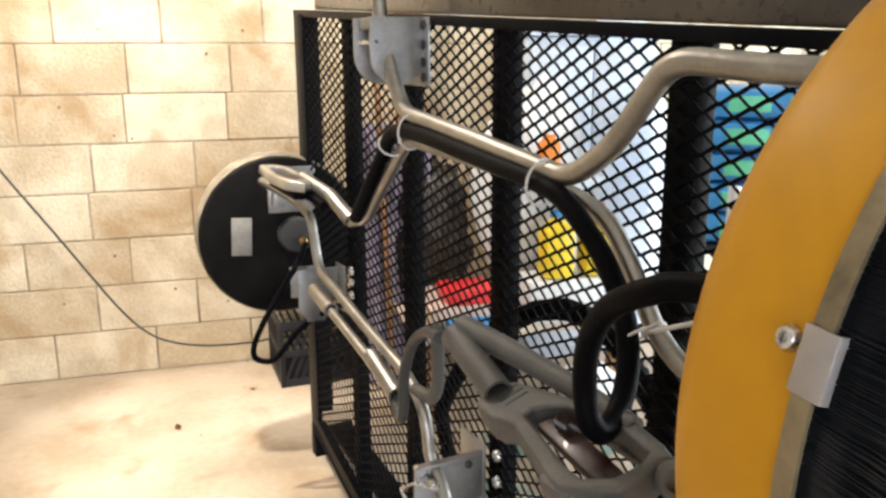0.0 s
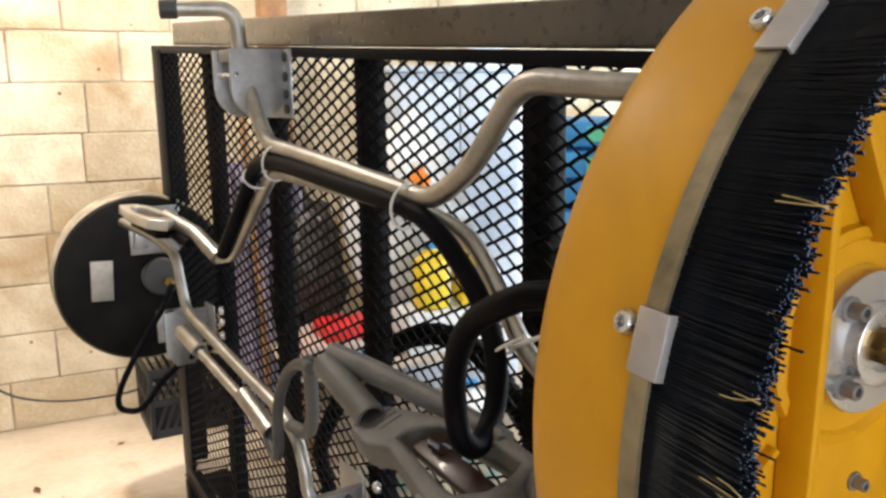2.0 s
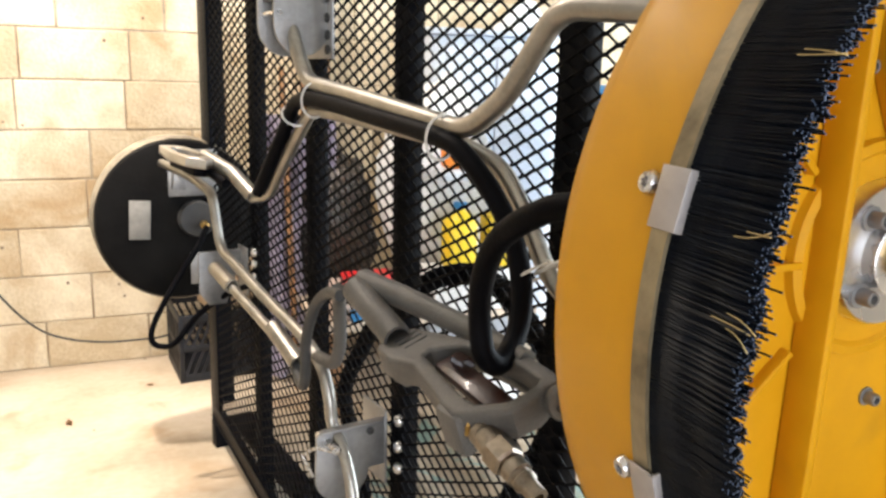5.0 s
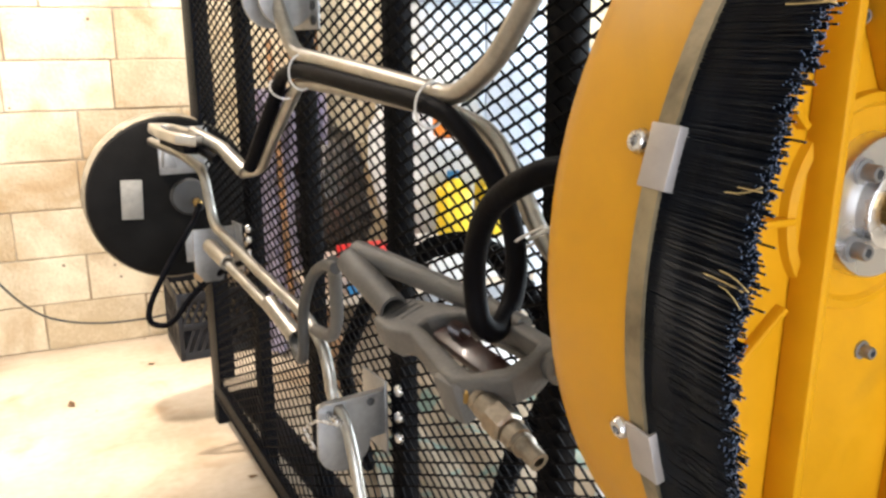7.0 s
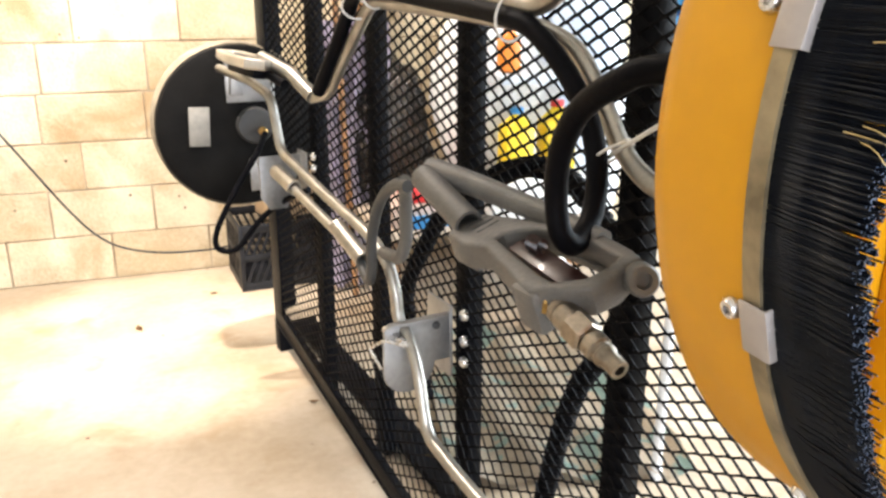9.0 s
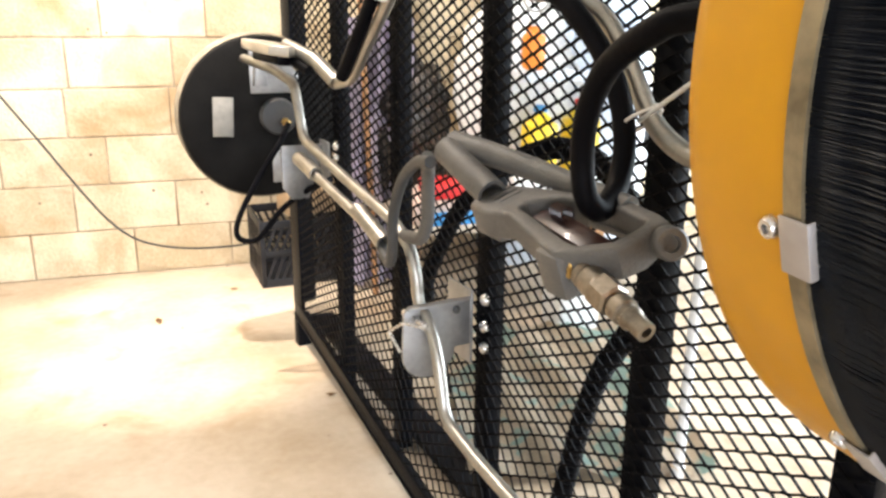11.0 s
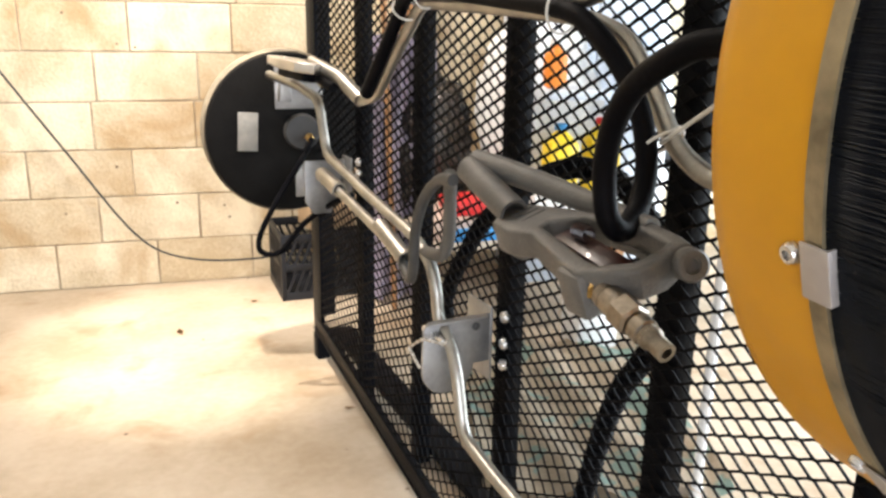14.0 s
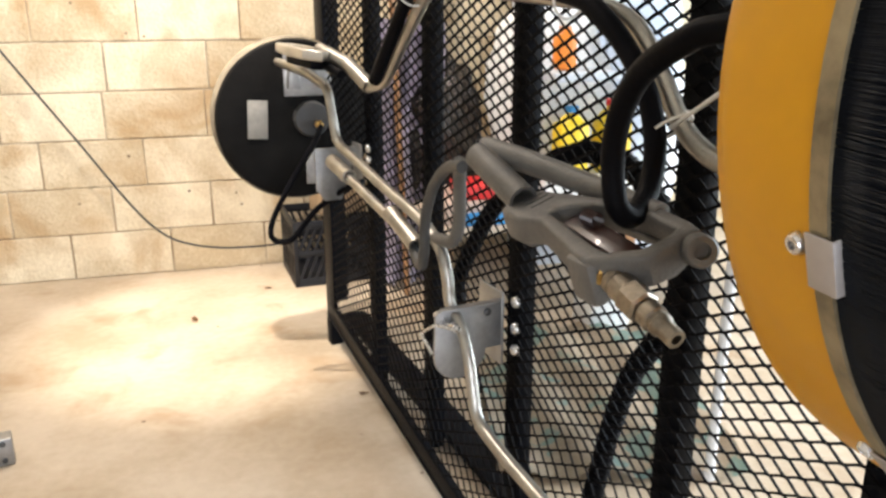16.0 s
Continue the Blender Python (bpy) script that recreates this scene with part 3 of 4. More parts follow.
# ---- black surface cleaner at the far end ----
B_C = Vector((0.645, 2.985, 0.784))
BM = frame_of(B_C, (1, 0.06, 0), (0.06, -1.0, 0.0))
black = thing("surface_cleaner", "round black surface cleaner with a pale skirt hung on edge", "surface cleaner", m=BM)
part("deck", lathe([(0.001, 0.064), (0.10, 0.064), (0.225, 0.060), (0.240, 0.055), (0.245, 0.045), (0.245, 0.03), (0.001, 0.03)], 80), M_DISC, black)
part("skirt", lathe([(0.2465, 0.043), (0.2505, 0.035), (0.2525, -0.055), (0.240, -0.058), (0.238, 0.02)], 80, closed=True), M_SKIRT, black, "dirty pale brush skirt")
part("label", box((-0.150, -0.057, 0.0645), (-0.090, 0.060, 0.0665), 0.0004, pose(0, 0, 0, 0, 0, -3)), M_LABEL, black, "blank grey sticker")
part("swivel_cover", lathe([(0.056, 0.06), (0.056, 0.078), (0.050, 0.086), (0.02, 0.089), (0.001, 0.089)], 40, pose(0.044, 0.005, 0)), M_GREYHOSE, black, "round grey swivel cover")
part("swivel_fitting", lathe([(0.013, 0.0), (0.013, 0.03), (0.009, 0.032), (0.009, 0.05), (0.001, 0.05)], 6, pose(0.06, -0.01, 0.085)), M_BRASS, black, "small brass fitting")
part("mount_plate", box((-0.035, 0.075, 0.0645), (0.11, 0.215, 0.070), 0.002), M_ZINC, black, "grey mounting plate")
part("mount_lug", prism([(-0.02, -0.05), (0.02, -0.05), (0.012, 0.04), (-0.012, 0.04)], 0.0, 0.05, pose(-0.01, 0.15, 0.07, 0, 0, 0), 0.003), M_ZINC, black)
part("lower_mount", box((0.02, -0.20, 0.0645), (0.12, -0.10, 0.070), 0.002), M_ZINC, black, "grey mounting plate")
part("lower_lug", prism([(-0.022, -0.05), (0.022, -0.05), (0.014, 0.05), (-0.014, 0.05)], 0.0, 0.05, pose(0.07, -0.15, 0.07, 0, 0, 20), 0.003), M_ZINC, black)
lead = thing("cleaner_hose", "thin black hose hanging in a loop below the black cleaner", "hose")
part("hose", tube(spline([(0.71, 2.83, 0.775), (0.675, 2.75, 0.735), (0.605, 2.74, 0.63), (0.55, 2.74, 0.53), (0.537, 2.74, 0.475), (0.56, 2.74, 0.452), (0.60, 2.72, 0.465), (0.665, 2.70, 0.548), (0.735, 2.66, 0.61), (0.79, 2.58, 0.655)], 8), 0.0085, 12), M_RUBBER, lead)

# ---- handle of the black cleaner, reaching along the trailer ----
bhandle = thing("lance_frame", "bent aluminium lance tubes of the black cleaner", "lance")
pathC = [G(0.10, 0.16, 0.965), G(0.30, 0.13, 0.945), G(0.445, 0.12, 0.918), G(0.50, 0.12, 0.782), G(0.81, 0.12, 0.730), G(1.045, 0.12, 0.697), G(1.128, 0.12, 0.660), G(1.156, 0.12, 0.61), G(1.158, 0.118, 0.555), G(1.205, 0.112, 0.515), G(1.240, 0.116, 0.47), G(1.28, 0.12, 0.355), G(1.40, 0.12, 0.332), G(1.75, 0.12, 0.295), G(2.3, 0.12, 0.26)]
part("long_tube", tube(fillet(pathC, 0.035), 0.0125, 14), M_TUBE, bhandle)
part("side_rod", tube([G(0.56, 0.145, 0.735), G(0.95, 0.142, 0.672)], 0.0115, 14), M_TUBE, bhandle)
part("sleeve", tube([G(0.53, 0.145, 0.74), G(0.66, 0.145, 0.722)], 0.0185, 18, wall=0.25), M_TUBE, bhandle)
part("sleeve", tube([G(0.915, 0.142, 0.690), G(1.055, 0.142, 0.652)], 0.0185, 18, wall=0.25), M_TUBE, bhandle)
part("bridge", tube(fillet([G(1.10, 0.12, 0.678), G(1.19, 0.125, 0.690), G(1.225, 0.13, 0.74), G(1.262, 0.15, 0.845), G(1.30, 0.17, 0.87)], 0.03), 0.0125, 14), M_CAST, bhandle)
part("lead_hose", tube(spline([G(1.02, 0.142, 0.655), G(1.10, 0.155, 0.625), G(1.135, 0.162, 0.66), G(1.15, 0.165, 0.74), G(1.19, 0.165, 0.81), G(1.26, 0.17, 0.855), G(1.33, 0.18, 0.868)], 8), 0.0105, 12), M_GREYHOSE, bhandle, "dark grey hose")

# ---- trigger gun ----
gun = thing("trigger_gun", "grey cast spray gun with a dark red trigger and brass coupler", "spray gun")
part("barrel_sleeve", tube([G(1.415, 0.195, 0.903), G(1.558, 0.20, 0.862)], 0.022, 22, wall=0.22), M_CAST, gun)
part("upper_beam", tube(spline([G(1.41, 0.18, 0.912), G(1.50, 0.160, 0.905), G(1.64, 0.13, 0.888), G(1.76, 0.125, 0.880)], 6), 0.02, 16, radius=lambda f: 0.020 - 0.006 * f), M_CAST, gun)
# body: a lying plate casting with a D-shaped window; local x along the trailer, y outwards
GF = frame_of(G(1.66, 0.2, 0.862), G_U, Vector((0, 0, 1)) + G_N * 0.35)
if (GF.to_3x3() @ Vector((0, 1, 0))).dot(G_N) < 0:
    GF = GF @ Matrix.Diagonal((1, -1, 1, 1))


def ring_plate(outer, inner, lo, hi, m, bevel):
    bm = bmesh.new()
    n = len(outer)
    rows = []
    for pts, z in ((outer, lo), (outer, hi), (inner, hi), (inner, lo)):
        rows.append([bm.verts.new((x, y, z)) for x, y in pts])
    for a, b in zip(rows, rows[1:] + rows[:1]):
        for k in range(n):
            bm.faces.new((a[k], a[(k + 1) % n], b[(k + 1) % n], b[k]))
    bmesh.ops.recalc_face_normals(bm, faces=bm.faces)
    es = [e for e in bm.edges if e.calc_face_angle(0) > 1.0 and abs(e.verts[0].co.z - e.verts[1].co.z) < 1e-6]
    bmesh.ops.bevel(bm, geom=es, offset=bevel, segments=3, affect="EDGES", profile=0.5)
    for v in bm.verts:
        v.co = m @ v.co
    return bm


outer = [(-0.112, 0.032), (-0.066, 0.038), (-0.026, 0.024), (0.090, 0.052), (0.118, 0.056), (0.144, 0.038), (0.178, 0.010), (0.184, -0.022), (0.176, -0.046), (0.182, -0.066), (0.156, -0.074), (0.092, -0.082), (0.038, -0.072), (-0.038, -0.054), (-0.108, -0.034), (-0.134, -0.002)]
inner = [(-0.028, 0.002), (-0.014, 0.004), (0.008, 0.008), (0.060, 0.018), (0.100, 0.026), (0.128, 0.026), (0.156, 0.000), (0.160, -0.030), (0.158, -0.044), (0.154, -0.052), (0.134, -0.054), (0.100, -0.058), (0.048, -0.054), (0.002, -0.044), (-0.020, -0.028), (-0.032, -0.012)]
part("body", ring_plate(outer, inner, -0.042, 0.0, GF, 0.006), M_CAST, gun)
part("front_block", box((0.078, 0.026, -0.066), (0.128, 0.060, -0.004), 0.008, GF), M_CAST, gun)
part("rear_lobe", lathe([(0.017, -0.022), (0.020, -0.018), (0.020, 0.018), (0.017, 0.022), (0.010, 0.022), (0.009, 0.012), (0.001, 0.012)], 22, GF @ pose(0.187, -0.052, -0.02, 0, 70, 25)), M_CAST, gun)
part("grip_shoulder", box((-0.122, -0.02, -0.052), (-0.050, 0.032, -0.003), 0.010, GF), M_CAST, gun)
for k in range(3):
    part("groove", box((-0.098 + k * 0.014, -0.03, -0.0005), (-0.0952 + k * 0.014, 0.008, 0.0010), 0.0004, GF), M_GREYHOSE, gun, "dark moulded groove")
part("trigger", box((-0.02, -0.030, -0.036), (0.135, 0.008, -0.016), 0.008, GF @ pose(0, -0.010, 0.0, 0, 5, 4)), M_TRIGGER, gun, "glossy dark red trigger")
part("web", box((-0.01, -0.058, -0.040), (0.15, -0.052, -0.03), 0.002, GF), M_CAST, gun)
for k in range(5):
    part("spring_coil", lathe([(0.009, -0.0015), (0.0115, 0.0), (0.009, 0.0015), (0.0065, 0.0)], 14, GF @ pose(0.012 + k * 0.0055, -0.026, -0.010, 0, 80, 0), closed=True), M_TRIGGER, gun)
# coupler: brass hex, ribbed body, hex and plug along one line
c0, c1 = G(1.782, 0.222, 0.826), G(1.912, 0.225, 0.789)
cx = (c1 - c0)
CM = frame_of(c0, (0, 0, 1), cx) @ Matrix.Diagonal((1, 1, cx.length / 0.183, 1))
Lc = 0.183
coupler = part("brass_nut", lathe([(0.015, -0.012), (0.0195, -0.009), (0.0195, 0.012), (0.016, 0.015), (0.014, 0.016), (0.014, -0.012)], 6, CM, closed=True), M_BRASS, gun, "brass hex nut")
part("coupler_body", lathe([(0.013, 0.014), (0.013, 0.022), (0.0175, 0.023), (0.0175, 0.034), (0.016, 0.035), (0.016, 0.040), (0.0185, 0.041), (0.0185, 0.066), (0.017, 0.068), (0.001, 0.068)], 26, CM), M_PLUG, gun, "steel quick coupler")
part("coupler_hex", lathe([(0.017, 0.066), (0.0215, 0.068), (0.0215, 0.102), (0.018, 0.106), (0.001, 0.106)], 6, CM), M_PLUG, gun)
part("plug", lathe([(0.012, 0.104), (0.012, 0.112), (0.0165, 0.113), (0.0165, 0.132), (0.013, 0.134), (0.0125, 0.140), (0.0145, 0.143), (0.0145, 0.150), (0.0115, 0.156), (0.0115, Lc), (0.0065, Lc), (0.0062, Lc - 0.02), (0.0004, Lc - 0.02)], 24, CM), M_PLUG, gun, "dark bored plug")

far_gun = thing("trigger_gun", "small grey spray gun at the end of the yellow cleaner's handle", "spray gun")
FG = frame_of(G(0.36, 0.155, 1.005), G_U, Vector((0.1, 0, 1)))
part("body", ring_plate([(-0.20, 0.02), (-0.16, 0.045), (0.0, 0.05), (0.12, 0.04), (0.16, 0.0), (0.12, -0.04), (0.0, -0.05), (-0.18, -0.03)], [(-0.15, 0.01), (-0.13, 0.025), (0.0, 0.028), (0.07, 0.022), (0.09, 0.0), (0.07, -0.02), (0.0, -0.028), (-0.13, -0.015)], -0.012, 0.014, FG, 0.004), M_ALU, far_gun)
part("trigger", box((-0.10, -0.02, -0.035), (0.13, 0.02, -0.012), 0.006, FG), M_RUBBER, far_gun, "black trigger lever")
part("nut", lathe([(0.014, -0.02), (0.014, 0.02)], 6, FG @ pose(0.10, 0.05, -0.03, 0, 80, 0)), M_BRASS, far_gun, "brass hex nut")
part("neck", tube([G(0.42, 0.13, 1.015), G(0.55, 0.10, 0.985), G(0.66, 0.085, 0.938)], 0.018, 16, wall=0.2), M_TUBE, far_gun)
part("inlet", tube([G(0.46, 0.14, 0.985), G(0.56, 0.12, 0.96)], 0.012, 14), M_RUBBER, far_gun, "black inlet")


# ---- crate by the wall ----
def milk_crate(m):
    ob = thing("milk_crate", "black plastic milk crate with slotted sides", "crate", m=m)
    w, d, h = 0.33, 0.33, 0.28
    part("base", box((0, 0, 0.0), (w, d, 0.012), 0.002), M_CRATE, ob)
    for x in (0, w - 0.02):
        for y in (0, d - 0.02):
            part("corner", box((x, y, 0), (x + 0.02, y + 0.02, h), 0.004), M_CRATE, ob)
    for side in range(4):
        mm = pose(w / 2, d / 2, 0, 0, 0, 90 * side) @ Matrix.Translation((-w / 2, -d / 2, 0))
        for z0, z1 in ((0.0, 0.035), (0.128, 0.155), (0.245, 0.28)):
            part("band", box((0.018, 0.001, z0), (w - 0.018, 0.012, z1), 0.002, mm), M_CRATE, ob)
        bm = bmesh.new()
        for z0 in (0.035, 0.155):
            for k in range(9):
                x = 0.03 + k * 0.032
                add_box(bm, (-0.006, 0.002, 0), (0.006, 0.010, 0.115), 0, mm @ pose(x - 0.01, 0, z0 - 0.01, 0, 22, 0))
        part("slats", bm, M_CRATE, ob)
    return ob


milk_crate(pose(0.672, 3.60, 0.0, 0, 0, 4))
box_ob = tagged(link("cardboard_box", box((0.0, 0.0, 0.0), (0.20, 0.16, 0.10), 0.004, pose(0.80, 3.66, 0.281, 0, 0, 12)), M_CARD), "small brown cardboard box on the milk crate", "box")

# ---- cable on the wall ----
tagged(link("wall_cable", tube(spline([(-0.62, 3.88, 1.45), (-0.45, 3.90, 1.10), (-0.305, 3.91, 0.86), (-0.137, 3.91, 0.598), (0.044, 3.905, 0.315), (0.15, 3.90, 0.195), (0.253, 3.90, 0.140), (0.40, 3.90, 0.110), (0.586, 3.92, 0.10), (0.70, 3.948, 0.10), (0.95, 3.95, 0.08)], 8), 0.0048, 8), M_GREYHOSE), "thin dark cable hanging loose along the block wall", "cable")

# ---- floor litter ----
def leaf(x, y, r, k):
    bm = bmesh.new()
    g = random.Random(k)
    n = 11
    c = bm.verts.new((0, 0, 0.008))
    vs = [bm.verts.new((r * (1.5 if i in (0, 5) else 0.8) * math.cos(2 * math.pi * i / n) * g.uniform(0.8, 1.2), r * 0.7 * math.sin(2 * math.pi * i / n) * g.uniform(0.7, 1.2), 0.003 + g.uniform(0, 0.006))) for i in range(n)]
    for i in range(n):
        bm.faces.new((c, vs[i], vs[(i + 1) % n]))
    bmesh.ops.solidify(bm, geom=list(bm.faces), thickness=0.0015)
    for v in bm.verts:
        v.co.z = max(v.co.z, 0.0005)
    ob = tagged(link("dry_leaf", bm, M_LEAF), "small dry brown leaf on the concrete", "leaf", group="litter on the floor")
    ob.matrix_world = pose(x, y, 0.0, 0, 0, g.uniform(0, 360))


for k, (x, y, r) in enumerate(((0.272, 3.34, 0.018), (0.77, 2.58, 0.013), (0.56, 3.62, 0.010))):
    leaf(x, y, r, k)
foot = thing("floor_bracket", "grey steel bracket with two bolts on the floor", "bracket", m=pose(-0.158, 2.44, 0, 0, 0, 12))
part("plate", box((-0.16, 0, 0.0), (0.0, 0.05, 0.075), 0.004), M_ZINC, foot)
for z in (0.016, 0.062):
    part("bolt", lathe([(0.007, 0.0), (0.007, 0.003), (0.004, 0.005), (0.0005, 0.005)], 12, frame_of((-0.022, 0.0, z), (1, 0, 0), (0, -1, 0))), M_GREYHOSE, foot, "dark bolt head")
part("post", box((-0.075, 0.05, 0.0), (-0.045, 0.08, 0.17), 0.004), M_GREYHOSE, foot, "dark upright")
part("stem", tube([(-0.06, 0.065, 0.165), (-0.075, 0.075, 0.30)], 0.006, 10), M_ZINC, foot)

# ---- things seen through the mesh ----
tagged(link("timber_post", box((1.25, 3.86, 0), (1.36, 3.962, 2.895), 0.004), M_WOOD), "reddish brown timber post against the block wall", "post")


def lumpy(name, centre, size, material, label, category, seed, rough=0.16, freq=5.0, flat=True):
    bm = bmesh.new()
    bmesh.ops.create_icosphere(bm, subdivisions=4, radius=1.0)
    for v in bm.verts:
        n = noise.noise(v.co * freq * 0.4 + Vector((seed, 0, 0))) * rough * 2 + noise.noise(v.co * freq + Vector((seed, 3, 0))) * rough
        p = v.co * (1 + n)
        v.co = Vector((centre[0] + p.x * size[0], centre[1] + p.y * size[1], max(centre[2] + p.z * size[2], centre[2] - size[2] * 0.85)))
    return tagged(link(name, bm, material), label, category)


bench = thing("low_bench", "low pale plywood bench behind the trailer mesh", "bench")
part("top", box((1.12, 3.05, 0.33), (1.97, 3.84, 0.36), 0.003), mat("ply", (0.66, 0.55, 0.44), 0.6, vary=0.12, scale=6, fine=50), bench)
for x in (1.15, 1.89):
    for y in (3.09, 3.76):
        part("leg", box((x, y, 0), (x + 0.05, y + 0.05, 0.33), 0.003), M_WOOD, bench)
lumpy("rubbish_bag", (1.29, 3.60, 0.62), (0.18, 0.17, 0.29), M_BAG, "crumpled black rubbish bag on the bench", "bag", 2.0, 0.14, 6)
tagged(link("white_carton", box((1.54, 3.055, 0.362), (1.95, 3.24, 0.52), 0.006), M_WHITE), "plain white carton on the bench under yellow jugs", "carton")
tagged(link("pink_carton", box((1.17, 3.08, 0.362), (1.50, 3.40, 0.445), 0.006), M_PINK), "flat pinkish cardboard carton on the bench", "carton")
tagged(link("red_tray", box((1.24, 3.10, 0.447), (1.43, 3.28, 0.50), 0.01), M_RED), "small red plastic tray on a flat carton", "tray")
tagged(link("blue_lid", box((1.22, 3.055, 0.362), (1.42, 3.076, 0.41), 0.006), M_BLUE), "dark blue lid at the edge of the bench", "lid")


def sheet():
    bm = bmesh.new()
    n, k = 26, 18
    g = [[bm.verts.new((1.0 + 0.011 * i + 0.012 * math.sin(j * 0.5), 3.50 + 0.03 * math.sin(i * 0.9) + 0.012 * math.sin(i * 2.1 + j * 0.3), 0.02 + 0.062 * j)) for i in range(n)] for j in range(k)]
    for a, b in zip(g, g[1:]):
        for i in range(n - 1):
            bm.faces.new((a[i], a[i + 1], b[i + 1], b[i]))
    bmesh.ops.solidify(bm, geom=list(bm.faces), thickness=0.004)
    return bm


tagged(link("plastic_sheet", sheet(), M_LAV), "hanging lavender plastic sheet in soft folds", "sheet")
tagged(link("broom_handle", tube([(1.10, 3.40, 0.0), (1.07, 3.47, 1.25)], 0.012, 12), M_WOOD), "brown wooden broom handle leaning by the sheet", "broom handle")
cab = thing("storage_cabinet", "blue-grey plastic storage cabinet by the wall", "cabinet")
part("body", box((1.72, 3.60, 0.0), (2.32, 3.94, 1.40), 0.01), M_GREYBOX, cab)
for x in (1.735, 2.025):
    part("door", box((x, 3.585, 0.05), (x + 0.28, 3.598, 1.36), 0.006), M_GREYBOX, cab)
part("lid", box((1.70, 3.575, 1.402), (2.34, 3.95, 1.43), 0.008), M_GREYBOX, cab)
lumpy("white_sack", (1.70, 3.42, 0.78), (0.24, 0.16, 0.42), M_WHITE, "full white plastic sack standing on the bench", "sack", 7.0, 0.10, 4)
lumpy("white_sack", (2.20, 3.75, 0.72), (0.30, 0.15, 0.85), M_WHITE, "tall white plastic sack standing behind the stand", "sack", 3.0, 0.08, 3)


def jug(x, y, z, w, d, h, material, label, cap):
    ob = thing("jug", label, "jug", group="jugs behind the mesh")
    part("body", box((x, y, z), (x + w, y + d, z + h * 0.8), 0.02), material, ob)
    part("shoulder", lathe([(w * 0.42, 0.0), (w * 0.3, h * 0.08), (0.022, h * 0.13), (0.022, h * 0.16)], 20, pose(x + w / 2, y + d / 2, z + h * 0.79)), material, ob)
    part("cap", lathe([(0.026, 0), (0.026, 0.022), (0.02, 0.024)], 18, pose(x + w / 2, y + d / 2, z + h * 0.95)), cap, ob)


jug(1.585, 3.08, 0.90, 0.075, 0.08, 0.16, M_ORANGE, "bright orange plastic jug", M_WHITE)
tagged(link("jug_shelf", box((1.55, 3.02, 0.865), (1.80, 3.62, 0.898), 0.003), M_GREYBOX), "narrow grey shelf fixed to the cabinet", "shelf")
jug(1.62, 2.80, 0.36 - 0.36, 0.16, 0.16, 0.30, M_WHITE, "white plastic jug on the floor", M_BLUE)
jug(1.60, 3.07, 0.522, 0.12, 0.10, 0.24, M_LEMON, "yellow plastic jug on the bench", M_BLUE)
jug(1.76, 3.07, 0.522, 0.13, 0.10, 0.26, M_LEMON, "yellow plastic jug on the bench", M_RED)


def printed_sack(m):
    """A flat paper sack with loose teal printing, slumped on the floor."""
    ob = thing("paper_sack", "flattened tan paper sack with teal printing on the floor", "sack", m=m)
    bm = bmesh.new()
    n, k = 22, 22
    g = [[bm.verts.new((0.62 * i / (n - 1) - 0.31, 1.0 * j / (k - 1) - 0.5, 0.03 + 0.018 * math.sin(i * 0.9 + j * 0.35) + 0.012 * math.sin(j * 0.8))) for i in range(n)] for j in range(k)]
    for a, b in zip(g, g[1:]):
        for i in range(n - 1):
            bm.faces.new((a[i], a[i + 1], b[i + 1], b[i]))
    bmesh.ops.solidify(bm, geom=list(bm.faces), thickness=0.012)
    part("bag", bm, M_SACK, ob)


printed_sack(pose(1.42, 2.42, 0.0, 0, 0, -14))
# stacked blue bags with a green print
stand = thing("steel_stand", "black steel stand under the stacked bags", "stand")
part("top", box((-0.03, -0.02, 0.62), (0.83, 0.52, 0.65), 0.004), M_CRATE, stand)
for x in (-0.01, 0.77):
    for y in (0.0, 0.46):
        part("leg", box((x, y, 0.0), (x + 0.04, y + 0.04, 0.62), 0.003), M_CRATE, stand)
stand.matrix_world = pose(2.06, 3.0, 0, 0, 0, -32)
stack = thing("bag_stack", "blue plastic bags with green print stacked on a stand", "bag stack")
for k in range(5):
    bag = part("bag", box((0.012 * (k % 2), 0.008 * (k % 3), 0.652 + k * 0.112), (0.77 + 0.015 * (k % 3), 0.5, 0.762 + k * 0.112), 0.04), M_BLUE, stack, "blue plastic bag")
    for j in range(3):
        part("print", box((0.17 + 0.2 * j, -0.008 + 0.008 * (k % 3), 0.68 + k * 0.112), (0.31 + 0.2 * j, 0.001 + 0.008 * (k % 3), 0.735 + k * 0.112), 0.002), M_GREEN, bag, "green printed panel")
stack.matrix_world = pose(2.06, 3.0, 0, 0, 0, -32)


def corrugated(path, r, name, label):
    bm = bmesh.new()
    pts = spline(path, 26)
    n = len(pts)
    add_tube(bm, pts, r, 12, radius=lambda f: r * (1.0 + 0.14 * math.sin(f * n * 2.1)))
    return tagged(link(name, bm, M_RUBBER), label, "hose")


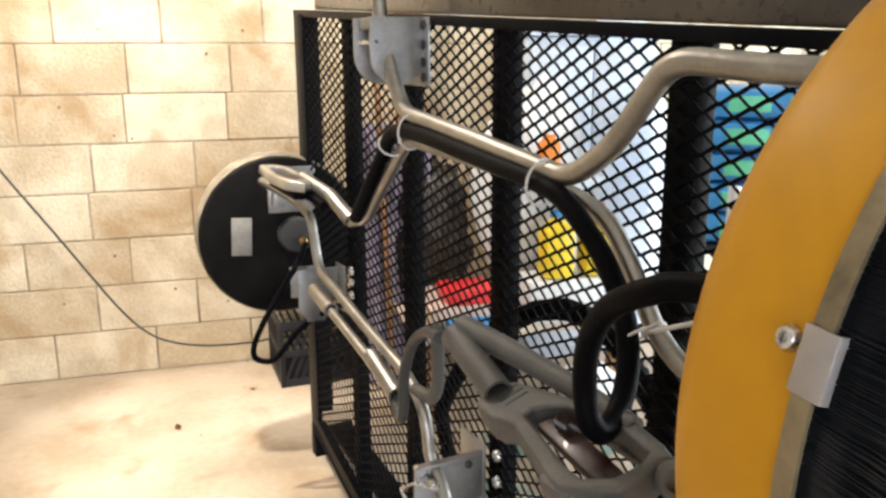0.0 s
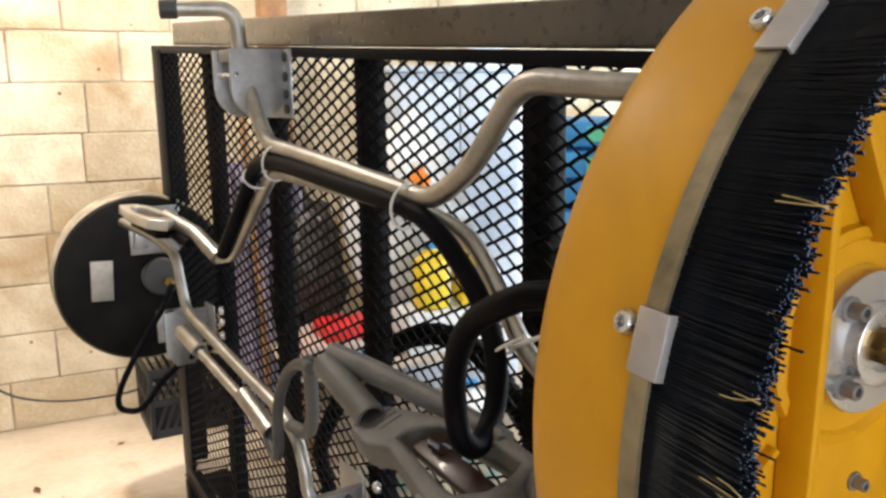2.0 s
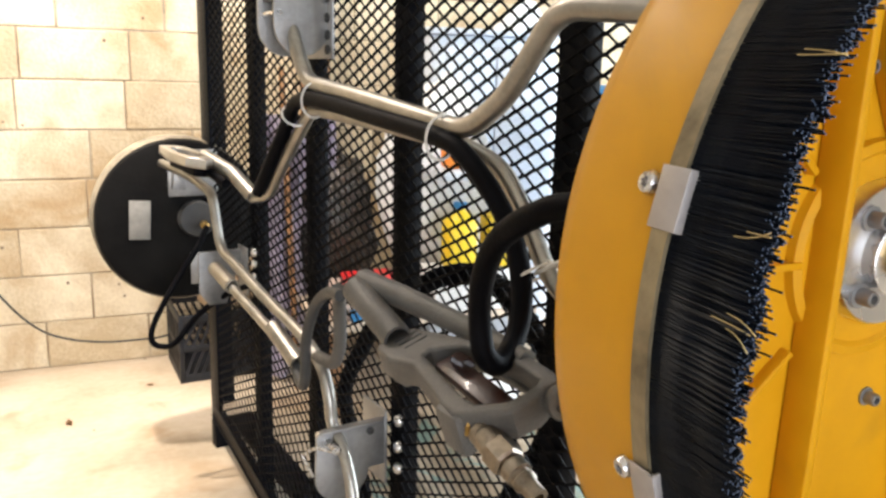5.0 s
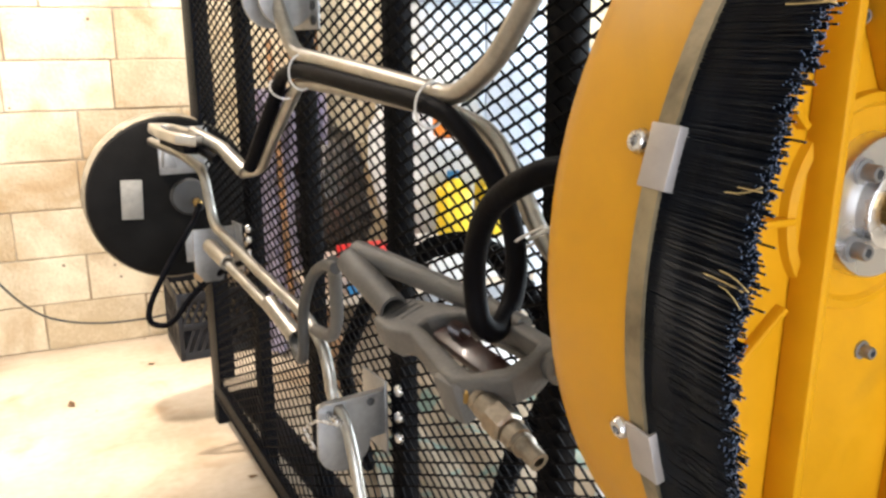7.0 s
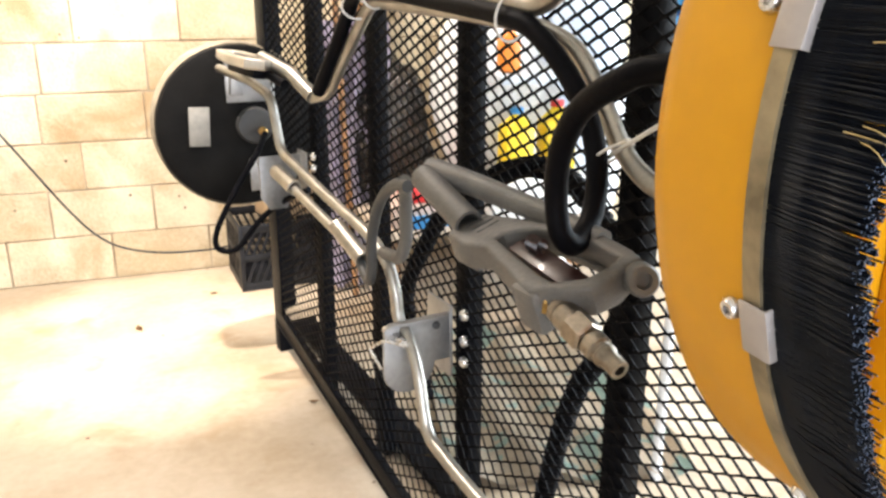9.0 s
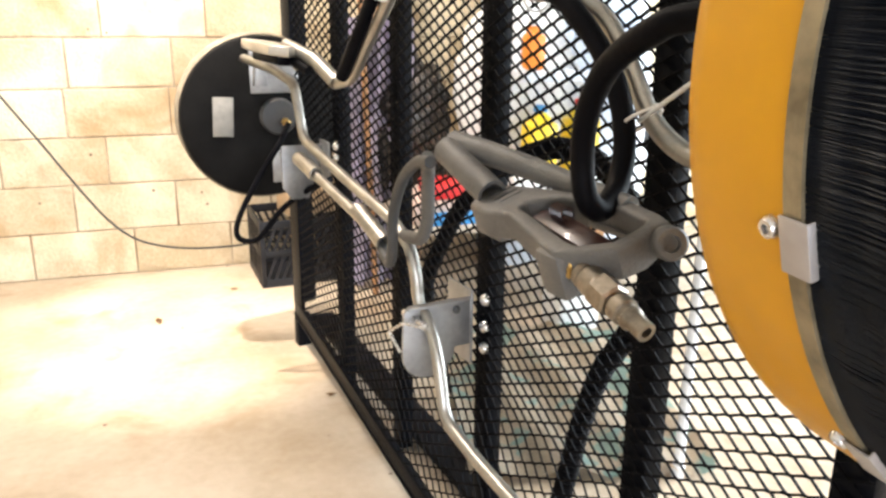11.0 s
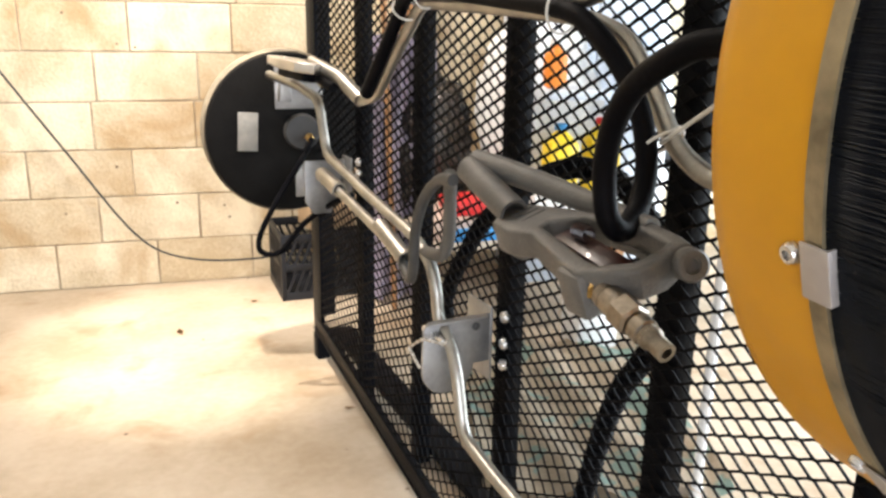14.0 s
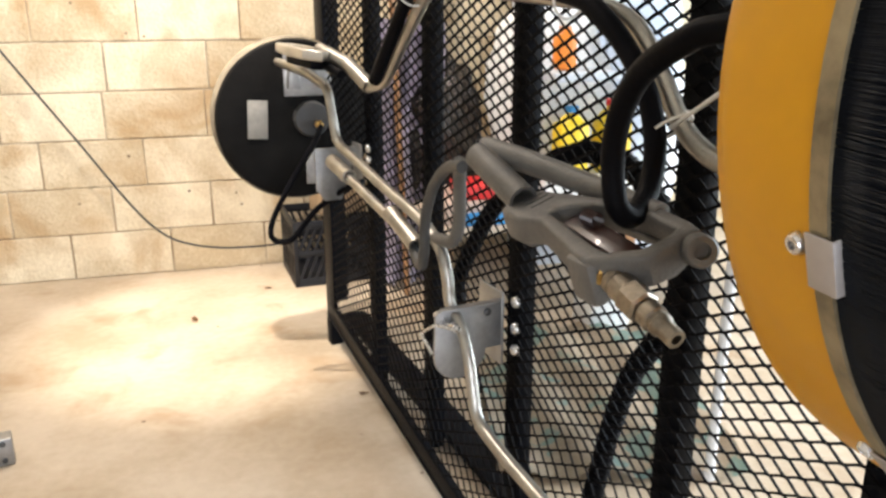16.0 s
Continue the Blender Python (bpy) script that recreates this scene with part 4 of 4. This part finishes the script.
corrugated([G(0.60, -0.25, 0.03), G(0.70, -0.14, 0.36), G(0.762, -0.11, 0.463), G(0.866, -0.1, 0.587), G(0.958, -0.1, 0.69), G(1.155, -0.1, 0.815), G(1.238, -0.1, 0.850), G(1.314, -0.1, 0.868), G(1.42, -0.1, 0.858), G(1.535, -0.1, 0.78), G(1.565, -0.1, 0.69), G(1.526, -0.1, 0.586), G(1.461, -0.1, 0.484), G(1.415, -0.1, 0.359), G(1.382, -0.1, 0.229), G(1.355, -0.1, 0.12), G(1.335, -0.1, 0.02)], 0.019, "corrugated_hose", "black corrugated suction hose looped behind the mesh")
pole = thing("white_pole", "white plastic pipe standing behind the mesh", "pipe")
part("pipe", tube([(1.515, 1.90, 0.012), (1.52, 1.90, 1.05)], 0.013, 14), M_WHITE, pole)
part("end_cap", lathe([(0.016, 0.0), (0.016, 0.03), (0.012, 0.034)], 14, pose(1.515, 1.90, 0.0)), M_WHITE, pole)

# ---- shop lamp fitting above the floor ----
fit = thing("ceiling_light", "plain long warm shop light on the ceiling", "ceiling light")
part("tray", box((-0.35, 2.80, 2.80), (0.65, 2.98, 2.84), 0.006), M_WHITE, fit)
for x in (-0.25, 0.5):
    part("hanger", box((x, 2.86, 2.84), (x + 0.05, 2.91, 2.9), 0.002), M_ZINC, fit)

# unseen fitting, added only to house the floor spot
added_fitting = thing("added_spot_fitting", "added metal hood and stem round the unseen floor spot", "lamp")
part("added_hood", lathe([(0.05, 0.06), (0.09, 0.04), (0.21, -0.06), (0.213, -0.062), (0.216, -0.06), (0.095, 0.046), (0.052, 0.068)], 32, pose(0.0, 2.50, 2.72, -14, 8, 0), closed=True), M_BLACK, added_fitting)
part("stem", tube([(0.0, 2.50, 2.77), (0.0, 2.50, 2.9)], 0.012, 10), M_BLACK, added_fitting)

# ---- blocks of the wall, one by one ----
MOD = 0.197
OFF = (0.178, 0.36, 0.105, 0.367, 0.391, 0.133, 0.158, 0.30, 0.10, 0.33, 0.12)
rngb = random.Random(11)
meshes = []
for v in range(4):
    g = random.Random(v)
    a = 0.0022 + 0.0007 * v
    bm = box((a, 0, 0.0024), (0.4 - a, 0.03, MOD - 0.0024), 0.005)
    for w in bm.verts:
        w.co += Vector((g.uniform(-0.0016, 0.0016), g.uniform(-0.0008, 0.0008), g.uniform(-0.0016, 0.0016)))
    me = bpy.data.meshes.new("block")
    bm.to_mesh(me)
    bm.free()
    me.materials.append(M_BLOCK)
    meshes.append(me)
for row, off in enumerate(OFF):
    x = off - 2.0
    while x < 3.3:
        ob = new("block", meshes[rngb.randrange(4)])
        ob.parent = wall_north
        ob.location = (x, Y_WALL + rngb.uniform(-0.0015, 0.0015), row * MOD)
        x += 0.4
